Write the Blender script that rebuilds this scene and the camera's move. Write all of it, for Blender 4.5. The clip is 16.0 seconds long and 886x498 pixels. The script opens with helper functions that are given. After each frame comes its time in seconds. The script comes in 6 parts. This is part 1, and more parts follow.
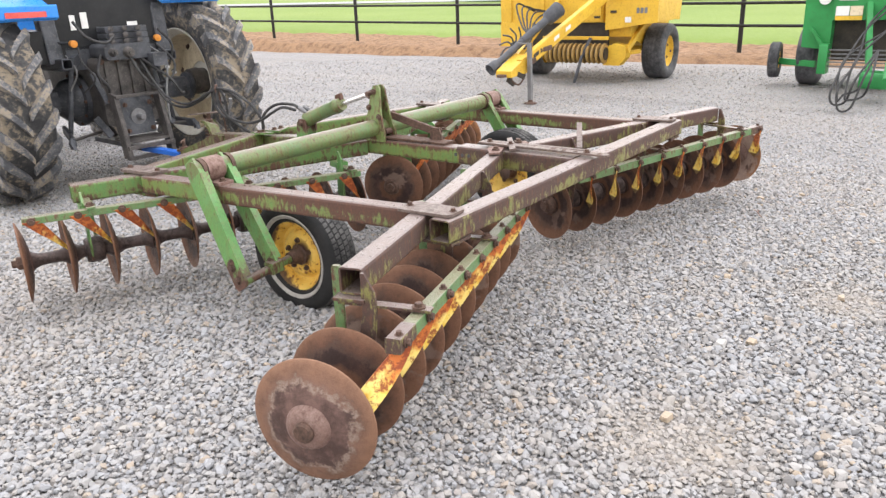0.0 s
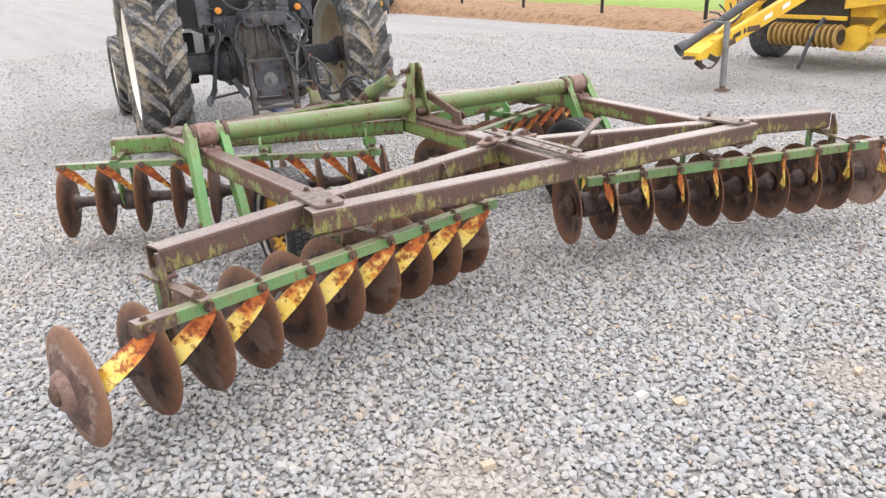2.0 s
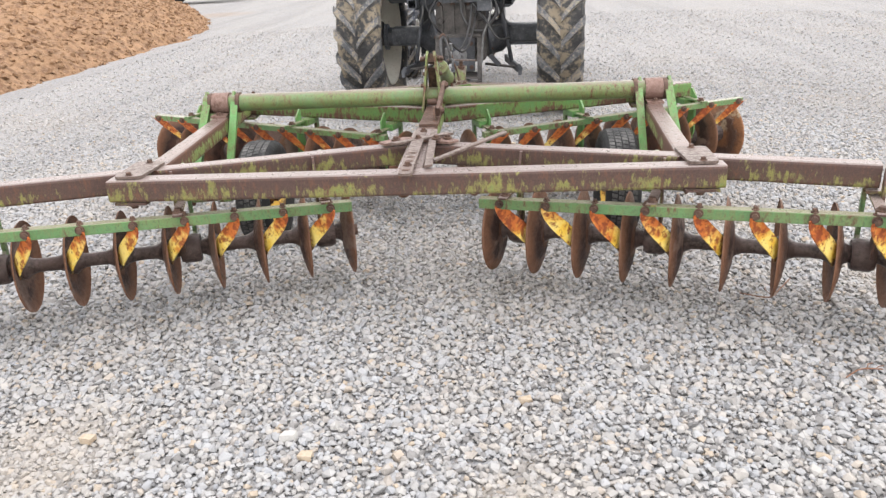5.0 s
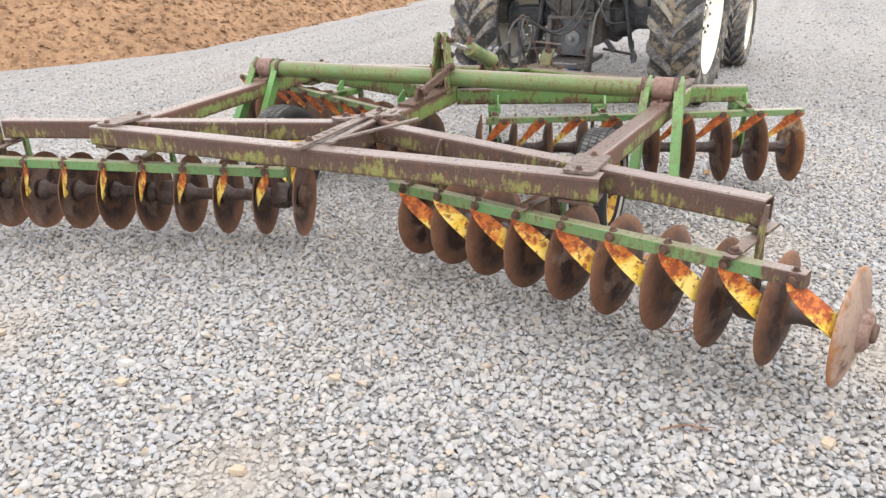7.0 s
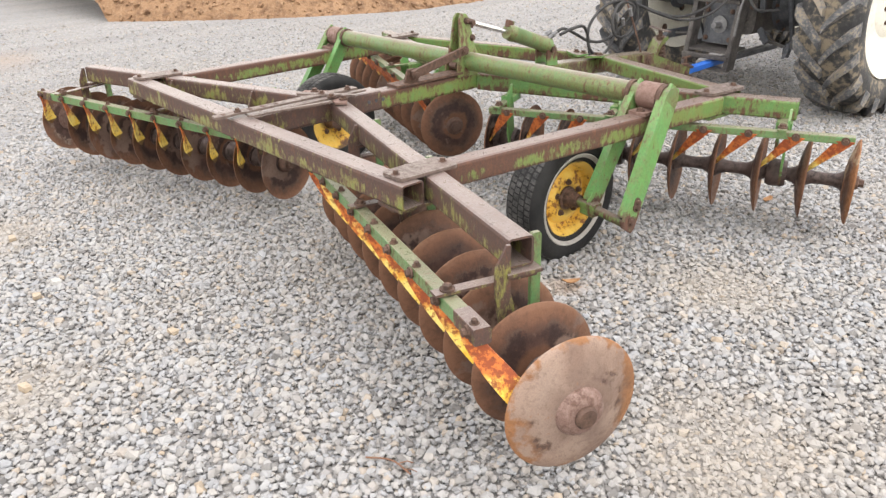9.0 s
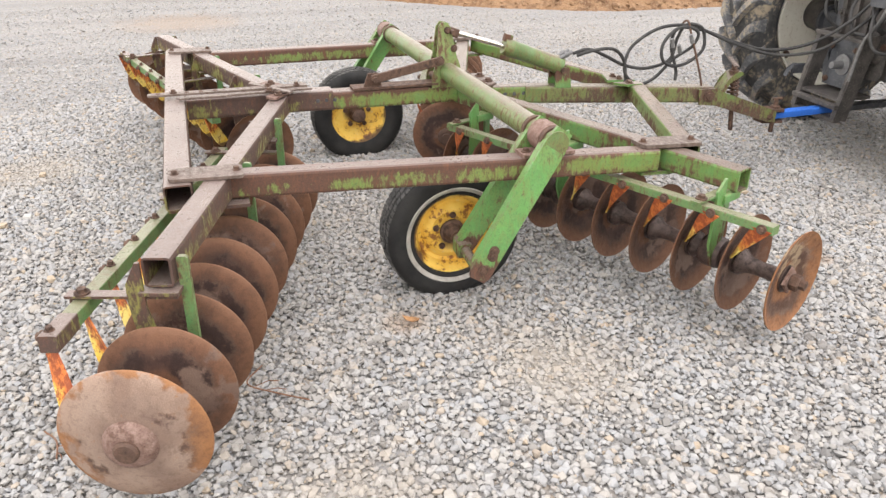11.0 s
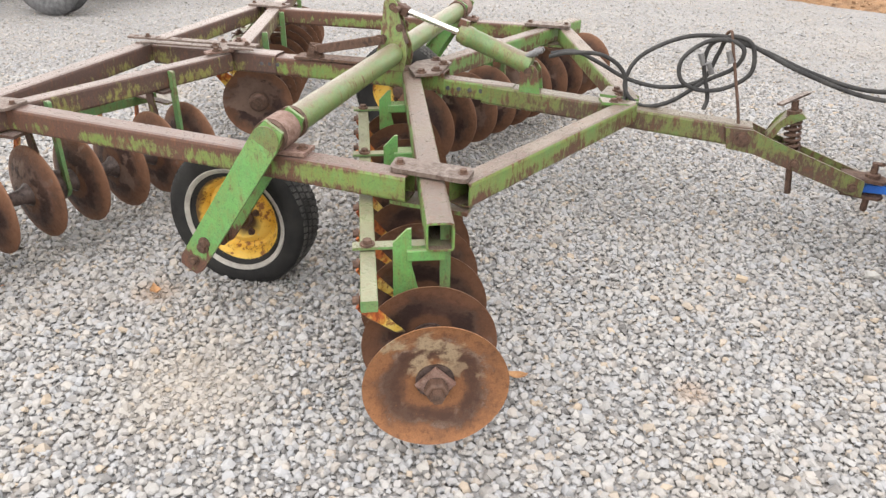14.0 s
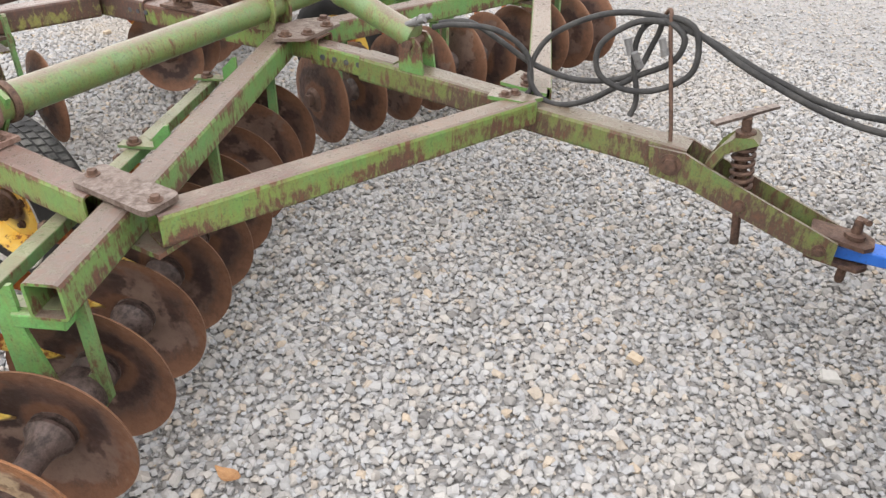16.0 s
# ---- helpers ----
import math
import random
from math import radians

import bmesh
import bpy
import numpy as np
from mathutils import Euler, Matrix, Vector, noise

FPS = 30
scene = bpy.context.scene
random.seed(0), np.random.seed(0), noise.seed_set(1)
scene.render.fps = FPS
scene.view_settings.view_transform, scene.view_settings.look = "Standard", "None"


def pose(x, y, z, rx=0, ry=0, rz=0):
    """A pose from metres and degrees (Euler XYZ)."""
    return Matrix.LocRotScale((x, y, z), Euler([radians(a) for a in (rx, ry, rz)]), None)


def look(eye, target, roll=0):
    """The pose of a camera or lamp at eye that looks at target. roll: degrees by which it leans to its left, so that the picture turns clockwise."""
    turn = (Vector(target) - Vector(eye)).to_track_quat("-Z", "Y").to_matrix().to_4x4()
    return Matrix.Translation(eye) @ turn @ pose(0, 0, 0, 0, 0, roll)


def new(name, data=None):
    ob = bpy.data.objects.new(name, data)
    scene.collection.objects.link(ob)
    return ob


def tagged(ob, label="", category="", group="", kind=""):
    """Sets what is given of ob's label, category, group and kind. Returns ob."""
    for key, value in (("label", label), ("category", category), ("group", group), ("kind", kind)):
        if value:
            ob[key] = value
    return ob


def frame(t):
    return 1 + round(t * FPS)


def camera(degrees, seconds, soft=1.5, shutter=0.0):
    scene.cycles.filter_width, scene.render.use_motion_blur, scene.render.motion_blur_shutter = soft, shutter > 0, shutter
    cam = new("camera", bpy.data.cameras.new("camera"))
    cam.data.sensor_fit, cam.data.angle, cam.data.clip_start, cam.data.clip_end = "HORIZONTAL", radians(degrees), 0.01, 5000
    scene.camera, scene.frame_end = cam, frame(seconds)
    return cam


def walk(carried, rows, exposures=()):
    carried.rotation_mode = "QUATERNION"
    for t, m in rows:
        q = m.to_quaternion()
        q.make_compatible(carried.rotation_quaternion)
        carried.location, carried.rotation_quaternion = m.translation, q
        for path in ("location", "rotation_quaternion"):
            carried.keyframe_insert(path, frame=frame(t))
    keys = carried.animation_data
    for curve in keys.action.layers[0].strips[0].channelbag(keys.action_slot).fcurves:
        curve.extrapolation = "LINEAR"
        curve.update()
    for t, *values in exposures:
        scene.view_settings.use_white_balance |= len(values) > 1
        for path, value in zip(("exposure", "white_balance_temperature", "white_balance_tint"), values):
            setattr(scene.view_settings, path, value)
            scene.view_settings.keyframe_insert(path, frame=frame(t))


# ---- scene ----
cam = camera(61.8, 16.0, 1.4)
PATH = [
    (0, (-3.832, -3.385, 1.712), (-2.33, -2.243, 1.048), -2.1),
    (0.5, (-3.559, -3.67, 1.719), (-2.176, -2.395, 1.041), -2.3),
    (1, (-3.243, -3.967, 1.728), (-1.991, -2.571, 1.032), -2.3),
    (1.5, (-2.852, -4.145, 1.698), (-1.736, -2.642, 0.995), -2.2),
    (2, (-2.442, -4.326, 1.693), (-1.48, -2.724, 0.981), -1.9),
    (2.5, (-2.013, -4.541, 1.705), (-1.221, -2.854, 0.978), -1.6),
    (3, (-1.512, -4.632, 1.686), (-0.924, -2.869, 0.949), -1.5),
    (3.5, (-0.999, -4.695, 1.677), (-0.636, -2.871, 0.939), -1.9),
    (4, (-0.515, -4.759, 1.691), (-0.351, -2.909, 0.949), -2.3),
    (4.5, (-0.044, -4.782, 1.694), (-0.043, -2.926, 0.948), -2.7),
    (7, (2.026, -4.417, 1.699), (1.253, -2.749, 0.911), -1.7),
    (7.5, (2.418, -4.129, 1.723), (1.47, -2.567, 0.911), -1.8),
    (8, (2.827, -3.851, 1.743), (1.718, -2.407, 0.915), -1.9),
    (10.5, (4.169, -1.889, 1.788), (2.528, -1.158, 0.908), -0.4),
    (11, (4.293, -1.405, 1.816), (2.588, -0.831, 0.941), 0.4),
    (11.5, (4.317, -0.929, 1.795), (2.561, -0.507, 0.937), 0.8),
    (12, (4.29, -0.425, 1.774), (2.501, -0.17, 0.917), 1.0),
    (12.5, (4.206, 0.083, 1.771), (2.405, 0.157, 0.903), 0.6),
    (13, (4.082, 0.554, 1.77), (2.297, 0.43, 0.876), 0.2),
    (13.5, (4.009, 1.007, 1.769), (2.257, 0.689, 0.859), 0.0),
    (14, (3.883, 1.404, 1.768), (2.179, 0.932, 0.833), 0.7),
    (14.5, (3.665, 1.759, 1.772), (2.02, 1.158, 0.806), 1.5),
    (15, (3.38, 2.06, 1.757), (1.797, 1.36, 0.757), 1.8),
    (15.5, (3.01, 2.179, 1.736), (1.461, 1.487, 0.677), 2.4),
    (16, (2.612, 2.219, 1.707), (1.106, 1.476, 0.622), 1.4),
]
EXPOSURE = 1.43
walk(cam, [(t, look(e, g, r)) for t, e, g, r in PATH], exposures=[(0, EXPOSURE + 0.03, 6580, 15), (5, EXPOSURE + 0.04, 6620, 13.5), (8, EXPOSURE + 0.02, 6760, 13), (11, EXPOSURE + 0.02, 6920, 14), (14, EXPOSURE + 0.04, 6890, 13), (16, EXPOSURE + 0.03, 6780, 13)])

# ---- sky and sun: bright overcast ----
SUN_EL, SUN_AZ = 74.0, 95.0
world = bpy.data.worlds.new("overcast_sky")
world.use_nodes = True
scene.world = world
wn = world.node_tree
sky = wn.nodes.new("ShaderNodeTexSky")
sky.sky_type, sky.sun_disc = "NISHITA", False
sky.sun_elevation, sky.sun_rotation = radians(SUN_EL), radians(SUN_AZ)
sky.air_density, sky.dust_density, sky.ozone_density = 3.0, 0.6, 1.0
veil = wn.nodes.new("ShaderNodeHueSaturation")
veil.inputs["Saturation"].default_value = 0.13
wn.links.new(sky.outputs[0], veil.inputs["Color"])
wn.links.new(veil.outputs[0], wn.nodes["Background"].inputs["Color"])
wn.nodes["Background"].inputs["Strength"].default_value = 0.15
sun = new("sun", bpy.data.lights.new("sun", "SUN"))
sun.data.energy, sun.data.angle, sun.data.color = 0.25, radians(70), (1.0, 0.97, 0.92)
a = radians(SUN_AZ)
sun.matrix_world = look((30 * math.sin(a), 30 * math.cos(a), 30 * math.tan(radians(SUN_EL))), (0, 0, 0))

# ---- materials ----


class Mat:
    """A small builder for node materials."""

    def __init__(self, name, rough=0.6, metal=0.0):
        self.m = bpy.data.materials.new(name)
        self.m.use_nodes = True
        self.t = self.m.node_tree
        self.b = self.t.nodes["Principled BSDF"]
        self.b.inputs["Roughness"].default_value = rough
        self.b.inputs["Metallic"].default_value = metal
        self.b.inputs["Specular IOR Level"].default_value = 0.3

    def node(self, kind, **ins):
        n = self.t.nodes.new(kind)
        for k, v in ins.items():
            self.put(n.inputs[k.replace("_", " ")], v)
        return n

    def put(self, socket, v):
        if hasattr(v, "is_output"):
            self.t.links.new(v, socket)
        else:
            socket.default_value = v

    def coords(self, vary=False):
        c = self.node("ShaderNodeTexCoord").outputs["Object"]
        if vary:
            r = self.node("ShaderNodeObjectInfo").outputs["Random"]
            s = self.math("MULTIPLY", r, 37.0)
            c = self.vec("ADD", c, self.node("ShaderNodeCombineXYZ", X=s, Y=s, Z=s).outputs[0])
        return c

    def vec(self, op, a, b):
        n = self.t.nodes.new("ShaderNodeVectorMath")
        n.operation = op
        self.put(n.inputs[0], a), self.put(n.inputs[1], b)
        return n.outputs["Value" if op in ("LENGTH", "DOT_PRODUCT") else "Vector"]

    def noise(self, scale, detail=4.0, rough=0.55, co=None):
        n = self.node("ShaderNodeTexNoise", Scale=scale, Detail=detail, Roughness=rough)
        if co is not None:
            self.put(n.inputs["Vector"], co)
        return n.outputs["Fac"]

    def math(self, op, a, b=0.0, clamp=False):
        n = self.t.nodes.new("ShaderNodeMath")
        n.operation, n.use_clamp = op, clamp
        self.put(n.inputs[0], a), self.put(n.inputs[1], b)
        return n.outputs[0]

    def ramp(self, fac, *stops):
        n = self.node("ShaderNodeValToRGB", Fac=fac)
        e = n.color_ramp.elements
        while len(e) < len(stops):
            e.new(0.5)
        for el, (p, c) in zip(e, stops):
            el.position = p
            el.color = (c, c, c, 1) if isinstance(c, (int, float)) else (*c, 1)
        return n.outputs["Color"]

    def mix(self, fac, a, b, how="MIX"):
        n = self.t.nodes.new("ShaderNodeMix")
        n.data_type, n.blend_type = "RGBA", how
        self.put(n.inputs[0], fac)
        for s, v in ((n.inputs[6], a), (n.inputs[7], b)):
            self.put(s, (*v, 1) if isinstance(v, tuple) else v)
        return n.outputs[2]

    def color(self, v):
        self.put(self.b.inputs["Base Color"], (*v, 1) if isinstance(v, tuple) else v)
        return self

    def rough(self, v):
        self.put(self.b.inputs["Roughness"], v)
        return self

    def bump(self, height, strength=0.3, dist=0.01):
        n = self.node("ShaderNodeBump", Strength=strength, Distance=dist, Height=height)
        self.t.links.new(n.outputs[0], self.b.inputs["Normal"])
        return self

    def up(self):
        g = self.node("ShaderNodeNewGeometry").outputs["Normal"]
        return self.node("ShaderNodeSeparateXYZ", Vector=g).outputs["Z"]

    def axis(self, co, k):
        return self.node("ShaderNodeSeparateXYZ", Vector=co).outputs[k]


def paint(name, green, rust, top, bias, edge=0.0, foot=0.0, bare=0.5, rear=0.0):
    """Old machine paint: chipped and streaked down to rust, most along the upper edge; upward faces worn bare, their
    colour also paled for sky sheen; foot: rusted through below that height; rear: more rust towards the rear.
    """
    k = Mat(name, 0.55)
    k.b.inputs["Specular IOR Level"].default_value = 0.5
    co = k.coords()
    run = k.vec("MULTIPLY", co, (1.0, 1.0, 0.38))
    big, mid, fine = k.noise(4.5, 5, 0.6, co), k.noise(40, 8, 0.72, run), k.noise(150, 4, 0.6, co)
    f = k.math("ADD", k.math("MULTIPLY", big, 0.42), k.math("MULTIPLY", mid, 0.58))
    g = k.math("ADD", f, bias)
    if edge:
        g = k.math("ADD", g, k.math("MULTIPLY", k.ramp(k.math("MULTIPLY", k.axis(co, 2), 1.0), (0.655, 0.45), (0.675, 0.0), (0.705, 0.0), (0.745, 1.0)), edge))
    if foot:
        g = k.math("ADD", g, k.ramp(k.axis(co, 2), (foot - 0.07, 0.16), (foot + 0.02, 0.0)))
    if rear:
        g = k.math("ADD", g, k.ramp(k.math("ADD", k.math("MULTIPLY", k.axis(co, 1), 0.3), 0.5), (0.14, rear), (0.60, 0.0)))
    chip = k.ramp(g, (0.485, 0), (0.555, 1))
    hue = k.mix(k.ramp(mid, (0.3, 0), (0.7, 1)), green, tuple(c * 0.6 + 0.035 for c in green))
    hue = k.mix(k.ramp(big, (0.4, 0.0), (0.7, 0.5)), hue, (green[0] * 1.3 + 0.015, green[1] * 1.0, green[2] * 0.9))
    hue = k.mix(k.ramp(k.noise(11, 5, 0.65, co), (0.50, 0.0), (0.66, 0.45)), hue, tuple(c * 0.8 + 0.07 for c in green))
    rusty = k.mix(k.ramp(fine, (0.3, 0), (0.75, 1)), rust, tuple(c * 0.45 for c in rust))
    rusty = k.mix(k.ramp(mid, (0.52, 0), (0.66, 0.5)), rusty, (0.20, 0.085, 0.04))
    hue = k.mix(k.ramp(g, (0.40, 0.0), (0.475, 0.75)), hue, (green[0] * 1.15 + 0.02, green[1] * 0.78, green[2] * 0.85))
    hue = k.mix(k.ramp(k.noise(75, 5, 0.7, co), (0.54, 0.0), (0.64, 0.55)), hue, tuple(c * 0.4 + 0.02 for c in green))
    c = k.mix(chip, hue, rusty)
    # upward faces take the top tone: bare wear plus some painted sky sheen
    worn = k.ramp(k.math("ADD", k.up(), k.math("MULTIPLY", k.math("SUBTRACT", f, 0.5), 0.9)), (bare, 0), (min(1.0, bare + 0.3), 1))
    topc = k.mix(k.ramp(big, (0.35, 0), (0.65, 1)), top, tuple(c * 0.72 for c in top))
    topc = k.mix(k.ramp(mid, (0.5, 0), (0.68, 0.45)), topc, (rust[0] * 1.5, rust[1] * 1.5, rust[2] * 1.5))
    c = k.mix(k.math("MULTIPLY", worn, 0.92), c, topc)
    c = k.mix(k.ramp(fine, (0.35, 0.0), (0.8, 0.4)), c, (0.08, 0.06, 0.05))
    k.color(c).rough(k.mix(worn, k.ramp(chip, (0, 0.42), (1, 0.75)), k.ramp(mid, (0.35, 0.24), (0.65, 0.42))))
    k.bump(k.math("ADD", k.math("MULTIPLY", chip, -0.5), k.math("MULTIPLY", fine, 0.6)), 0.4, 0.004)
    return k.m


RUST = (0.135, 0.062, 0.042)
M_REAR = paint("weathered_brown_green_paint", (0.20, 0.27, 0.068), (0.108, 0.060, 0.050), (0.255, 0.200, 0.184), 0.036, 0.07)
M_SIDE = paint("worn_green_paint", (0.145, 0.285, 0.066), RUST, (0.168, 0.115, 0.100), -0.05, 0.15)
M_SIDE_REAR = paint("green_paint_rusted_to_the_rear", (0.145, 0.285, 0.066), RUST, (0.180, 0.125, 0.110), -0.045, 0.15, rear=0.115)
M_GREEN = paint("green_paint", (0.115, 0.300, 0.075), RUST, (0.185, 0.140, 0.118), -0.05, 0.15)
M_ARM = paint("bright_green_paint", (0.122, 0.361, 0.095), RUST, (0.21, 0.30, 0.135), -0.065, 0.0, 0.36)
M_BAR = paint("bar_green_paint", (0.118, 0.285, 0.098), RUST, (0.245, 0.245, 0.155), -0.04)
M_MAST = paint("mast_green_paint", (0.150, 0.285, 0.080), RUST, (0.21, 0.22, 0.12), -0.01)
M_TUBE = paint("tube_green_paint", (0.128, 0.236, 0.074), RUST, (0.245, 0.205, 0.155), -0.06, bare=0.68)
M_DRAW = paint("dull_drawbar_paint", (0.125, 0.215, 0.058), (0.112, 0.062, 0.046), (0.170, 0.138, 0.102), 0.016)


def rust_steel(name, a, b, c, rough=0.75, vary=True):
    k = Mat(name, rough, 0.15)
    co = k.coords(vary)
    n1, n2, n3 = k.noise(7, 6, 0.65, co), k.noise(40, 6, 0.7, co), k.noise(220, 3, 0.6, co)
    col = k.mix(k.ramp(n1, (0.35, 0), (0.62, 1)), a, b)
    col = k.mix(k.ramp(k.math("ADD", k.math("MULTIPLY", n2, 0.55), k.math("MULTIPLY", n1, 0.45)), (0.46, 0), (0.60, 0.9)), col, c)
    col = k.mix(k.ramp(n3, (0.35, 0.3), (0.6, 0.0)), col, (0.03, 0.02, 0.016))
    k.color(col).rough(k.ramp(n2, (0.3, rough - 0.2), (0.7, min(1.0, rough + 0.1))))
    k.bump(k.math("ADD", n3, k.math("MULTIPLY", n2, 1.5)), 0.4, 0.003)
    return k.m


def disc_mat(name, dark, brown, orange, pale, amount, speck=0.7, scale=0.25, ring=0.0):
    """Disc blade: dark blotches on brown, an orange worn rim, patches scoured pale in the middle."""
    k = Mat(name, 0.6, 0.15)
    co = k.coords(True)
    n0, n1, n2, n3 = k.noise(3.2, 4, 0.6, co), k.noise(9, 6, 0.7, co), k.noise(45, 6, 0.7, co), k.noise(220, 3, 0.6, co)
    d = k.math("MULTIPLY", k.vec("LENGTH", k.coords(), (0.0, 0.0, 0.0)), 4.3)
    col = k.mix(k.ramp(n1, (0.42, 0), (0.58, 1)), dark, brown)
    rim = k.math("ADD", d, k.math("MULTIPLY", k.math("SUBTRACT", n1, 0.5), 0.8))
    col = k.mix(k.ramp(rim, (0.60, 0.0), (0.80, 0.6), (0.97, 0.9)), col, orange)
    col = k.mix(k.math("MULTIPLY", k.ramp(rim, (0.60, 0.0), (0.67, 1.0), (0.76, 0.0)), k.ramp(n2, (0.40, 0.0), (0.55, scale))), col, (0.36, 0.28, 0.23))
    if ring:
        w = k.math("ADD", d, k.math("MULTIPLY", k.math("SUBTRACT", n0, 0.5), 0.9))
        col = k.mix(k.ramp(w, (0.36, 0.0), (0.47, ring), (0.60, ring), (0.76, 0.0)), col, tuple(c * 0.8 for c in dark))
        col = k.mix(k.ramp(w, (0.16, 0.0), (0.24, 0.8), (0.33, 0.8), (0.40, 0.0)), col, tuple(c * 0.85 for c in orange))
    p = k.math("SUBTRACT", k.math("ADD", k.math("MULTIPLY", n0, 1.0), k.math("MULTIPLY", n1, 0.35)), k.math("MULTIPLY", d, 0.22))
    tone = k.mix(k.ramp(k.noise(5.5, 3, 0.5, co), (0.40, 0), (0.60, 1)), pale, (pale[0] * 0.66, pale[1] * 0.62, pale[2] * 0.62))
    col = k.mix(k.ramp(p, (0.50 - amount, 0), (0.54 - amount, 0.9)), col, tone)
    col = k.mix(k.ramp(n2, (0.52, 0), (0.66, speck)), col, dark)
    col = k.mix(k.ramp(n2, (0.26, 0.7), (0.38, 0.0)), col, tuple(c * 0.8 for c in orange))
    col = k.mix(k.ramp(n3, (0.35, 0.06 + 0.35 * speck), (0.6, 0.0)), col, (0.05, 0.033, 0.027))
    k.color(col).rough(k.ramp(n2, (0.3, 0.42), (0.7, 0.75)))
    k.bump(k.math("ADD", n3, k.math("MULTIPLY", n2, 1.5)), 0.4, 0.003)
    return k.m


M_DISC = disc_mat("rusty_disc_steel", (0.046, 0.027, 0.024), (0.115, 0.063, 0.050), (0.198, 0.097, 0.056), (0.22, 0.15, 0.12), -0.11, 0.2, 0.15, 0.5)
M_DISC_PALE = disc_mat("pale_worn_disc_steel", (0.103, 0.063, 0.050), (0.221, 0.131, 0.086), (0.345, 0.159, 0.069), (0.36, 0.265, 0.215), 0.03, 0.3)
M_DISC_MAUVE = disc_mat("mauve_worn_disc_steel", (0.085, 0.052, 0.045), (0.185, 0.112, 0.093), (0.255, 0.135, 0.082), (0.27, 0.19, 0.16), -0.12, 0.15, 0.9)
M_DISC_END = disc_mat("orange_worn_disc_steel", (0.090, 0.047, 0.034), (0.195, 0.092, 0.050), (0.33, 0.150, 0.068), (0.43, 0.33, 0.22), -0.12, 0.6, 0.8, 0.85)
M_SPOOL = rust_steel("rusty_axle_steel", (0.070, 0.047, 0.042), (0.145, 0.105, 0.095), (0.026, 0.019, 0.018), 0.45)
M_BOLT = rust_steel("rusty_bolt_steel", (0.102, 0.062, 0.050), (0.180, 0.106, 0.074), (0.054, 0.036, 0.031), 0.7)
M_STRAP = rust_steel("grey_rusty_strap", (0.175, 0.128, 0.110), (0.25, 0.205, 0.185), (0.085, 0.055, 0.043), 0.5)
M_CLAMP = rust_steel("mauve_rust_clamp", (0.228, 0.138, 0.114), (0.312, 0.216, 0.186), (0.132, 0.072, 0.054), 0.65)


def scraper_mat(name, shift, deep):
    k = Mat(name, 0.5)
    co = k.coords(True)
    n1, n2, n3 = k.noise(14, 5, 0.6, co), k.noise(60, 6, 0.75, co), k.noise(30, 5, 0.7, co)
    down = k.math("MULTIPLY", k.axis(k.coords(), 2), -4.4)
    r = k.math("MULTIPLY", k.node("ShaderNodeObjectInfo").outputs["Random"], 0.35)
    f = k.math("SUBTRACT", k.math("ADD", k.math("SUBTRACT", down, shift), k.math("MULTIPLY", k.math("SUBTRACT", n1, 0.5), 1.7)), r)
    c = k.mix(k.ramp(n1, (0.4, 0), (0.6, 1)), (0.83, 0.55, 0.07), (0.85, 0.66, 0.20))
    c = k.mix(k.ramp(f, (0.06, 1.0), (0.40, 0.0)), c, deep)
    spot = k.math("SUBTRACT", n3, k.math("MULTIPLY", f, 0.11))
    c = k.mix(k.ramp(spot, (0.47, 0), (0.55, 0.9)), c, (0.26, 0.06, 0.025))
    c = k.mix(k.ramp(n2, (0.58, 0), (0.68, 0.7)), c, (0.13, 0.05, 0.025))
    c = k.mix(k.ramp(down, (0.97, 0), (1.0, 0.9)), c, (0.10, 0.05, 0.032))
    k.color(c).rough(k.ramp(n2, (0.3, 0.35), (0.7, 0.7)))
    k.bump(n2, 0.3, 0.003)
    return k.m


M_SCRAPER = scraper_mat("yellow_rusted_scraper", 0.0, (0.58, 0.165, 0.04))
M_SCRAPER_FRONT = scraper_mat("orange_rusted_scraper", 0.27, (0.52, 0.15, 0.04))


def rubber(name, base, dust, amount, scale=6.0, mud=None, vary=False):
    k = Mat(name, 0.72)
    co = k.coords(vary)
    n1, n2, n3 = k.noise(scale, 6, 0.6, co), k.noise(scale * 6, 5, 0.65, co), k.noise(scale * 30, 3, 0.6, co)
    c = k.mix(k.ramp(k.math("ADD", k.math("MULTIPLY", n1, 0.6), k.math("MULTIPLY", n2, 0.4)), (0.42, 0), (0.62, amount)), base, dust)
    if mud:
        c = k.mix(k.ramp(k.math("ADD", k.math("MULTIPLY", n2, 0.5), k.math("MULTIPLY", n1, 0.5)), (0.50, 0), (0.57, 0.9)), c, mud)
    k.color(c).rough(k.ramp(n2, (0.3, 0.55), (0.7, 0.9)))
    k.bump(k.math("ADD", n3, n2), 0.4, 0.004)
    return k.m


M_TYRE = rubber("black_tyre_rubber", (0.013, 0.013, 0.014), (0.055, 0.054, 0.052), 0.45)
M_ROAD = rubber("dusty_worn_tread", (0.030, 0.030, 0.031), (0.17, 0.165, 0.158), 0.8, 9.0)
M_TREAD = rubber("muddy_tractor_rubber", (0.080, 0.083, 0.090), (0.24, 0.24, 0.245), 0.95, 7.0, (0.31, 0.262, 0.20), True)
M_SIDEWALL = rubber("grey_tractor_sidewall", (0.045, 0.046, 0.05), (0.16, 0.16, 0.168), 0.9, 3.0)
M_CARCASS = rubber("muddy_tyre_carcass", (0.035, 0.035, 0.037), (0.13, 0.126, 0.12), 0.85, 3.5, (0.27, 0.222, 0.16))
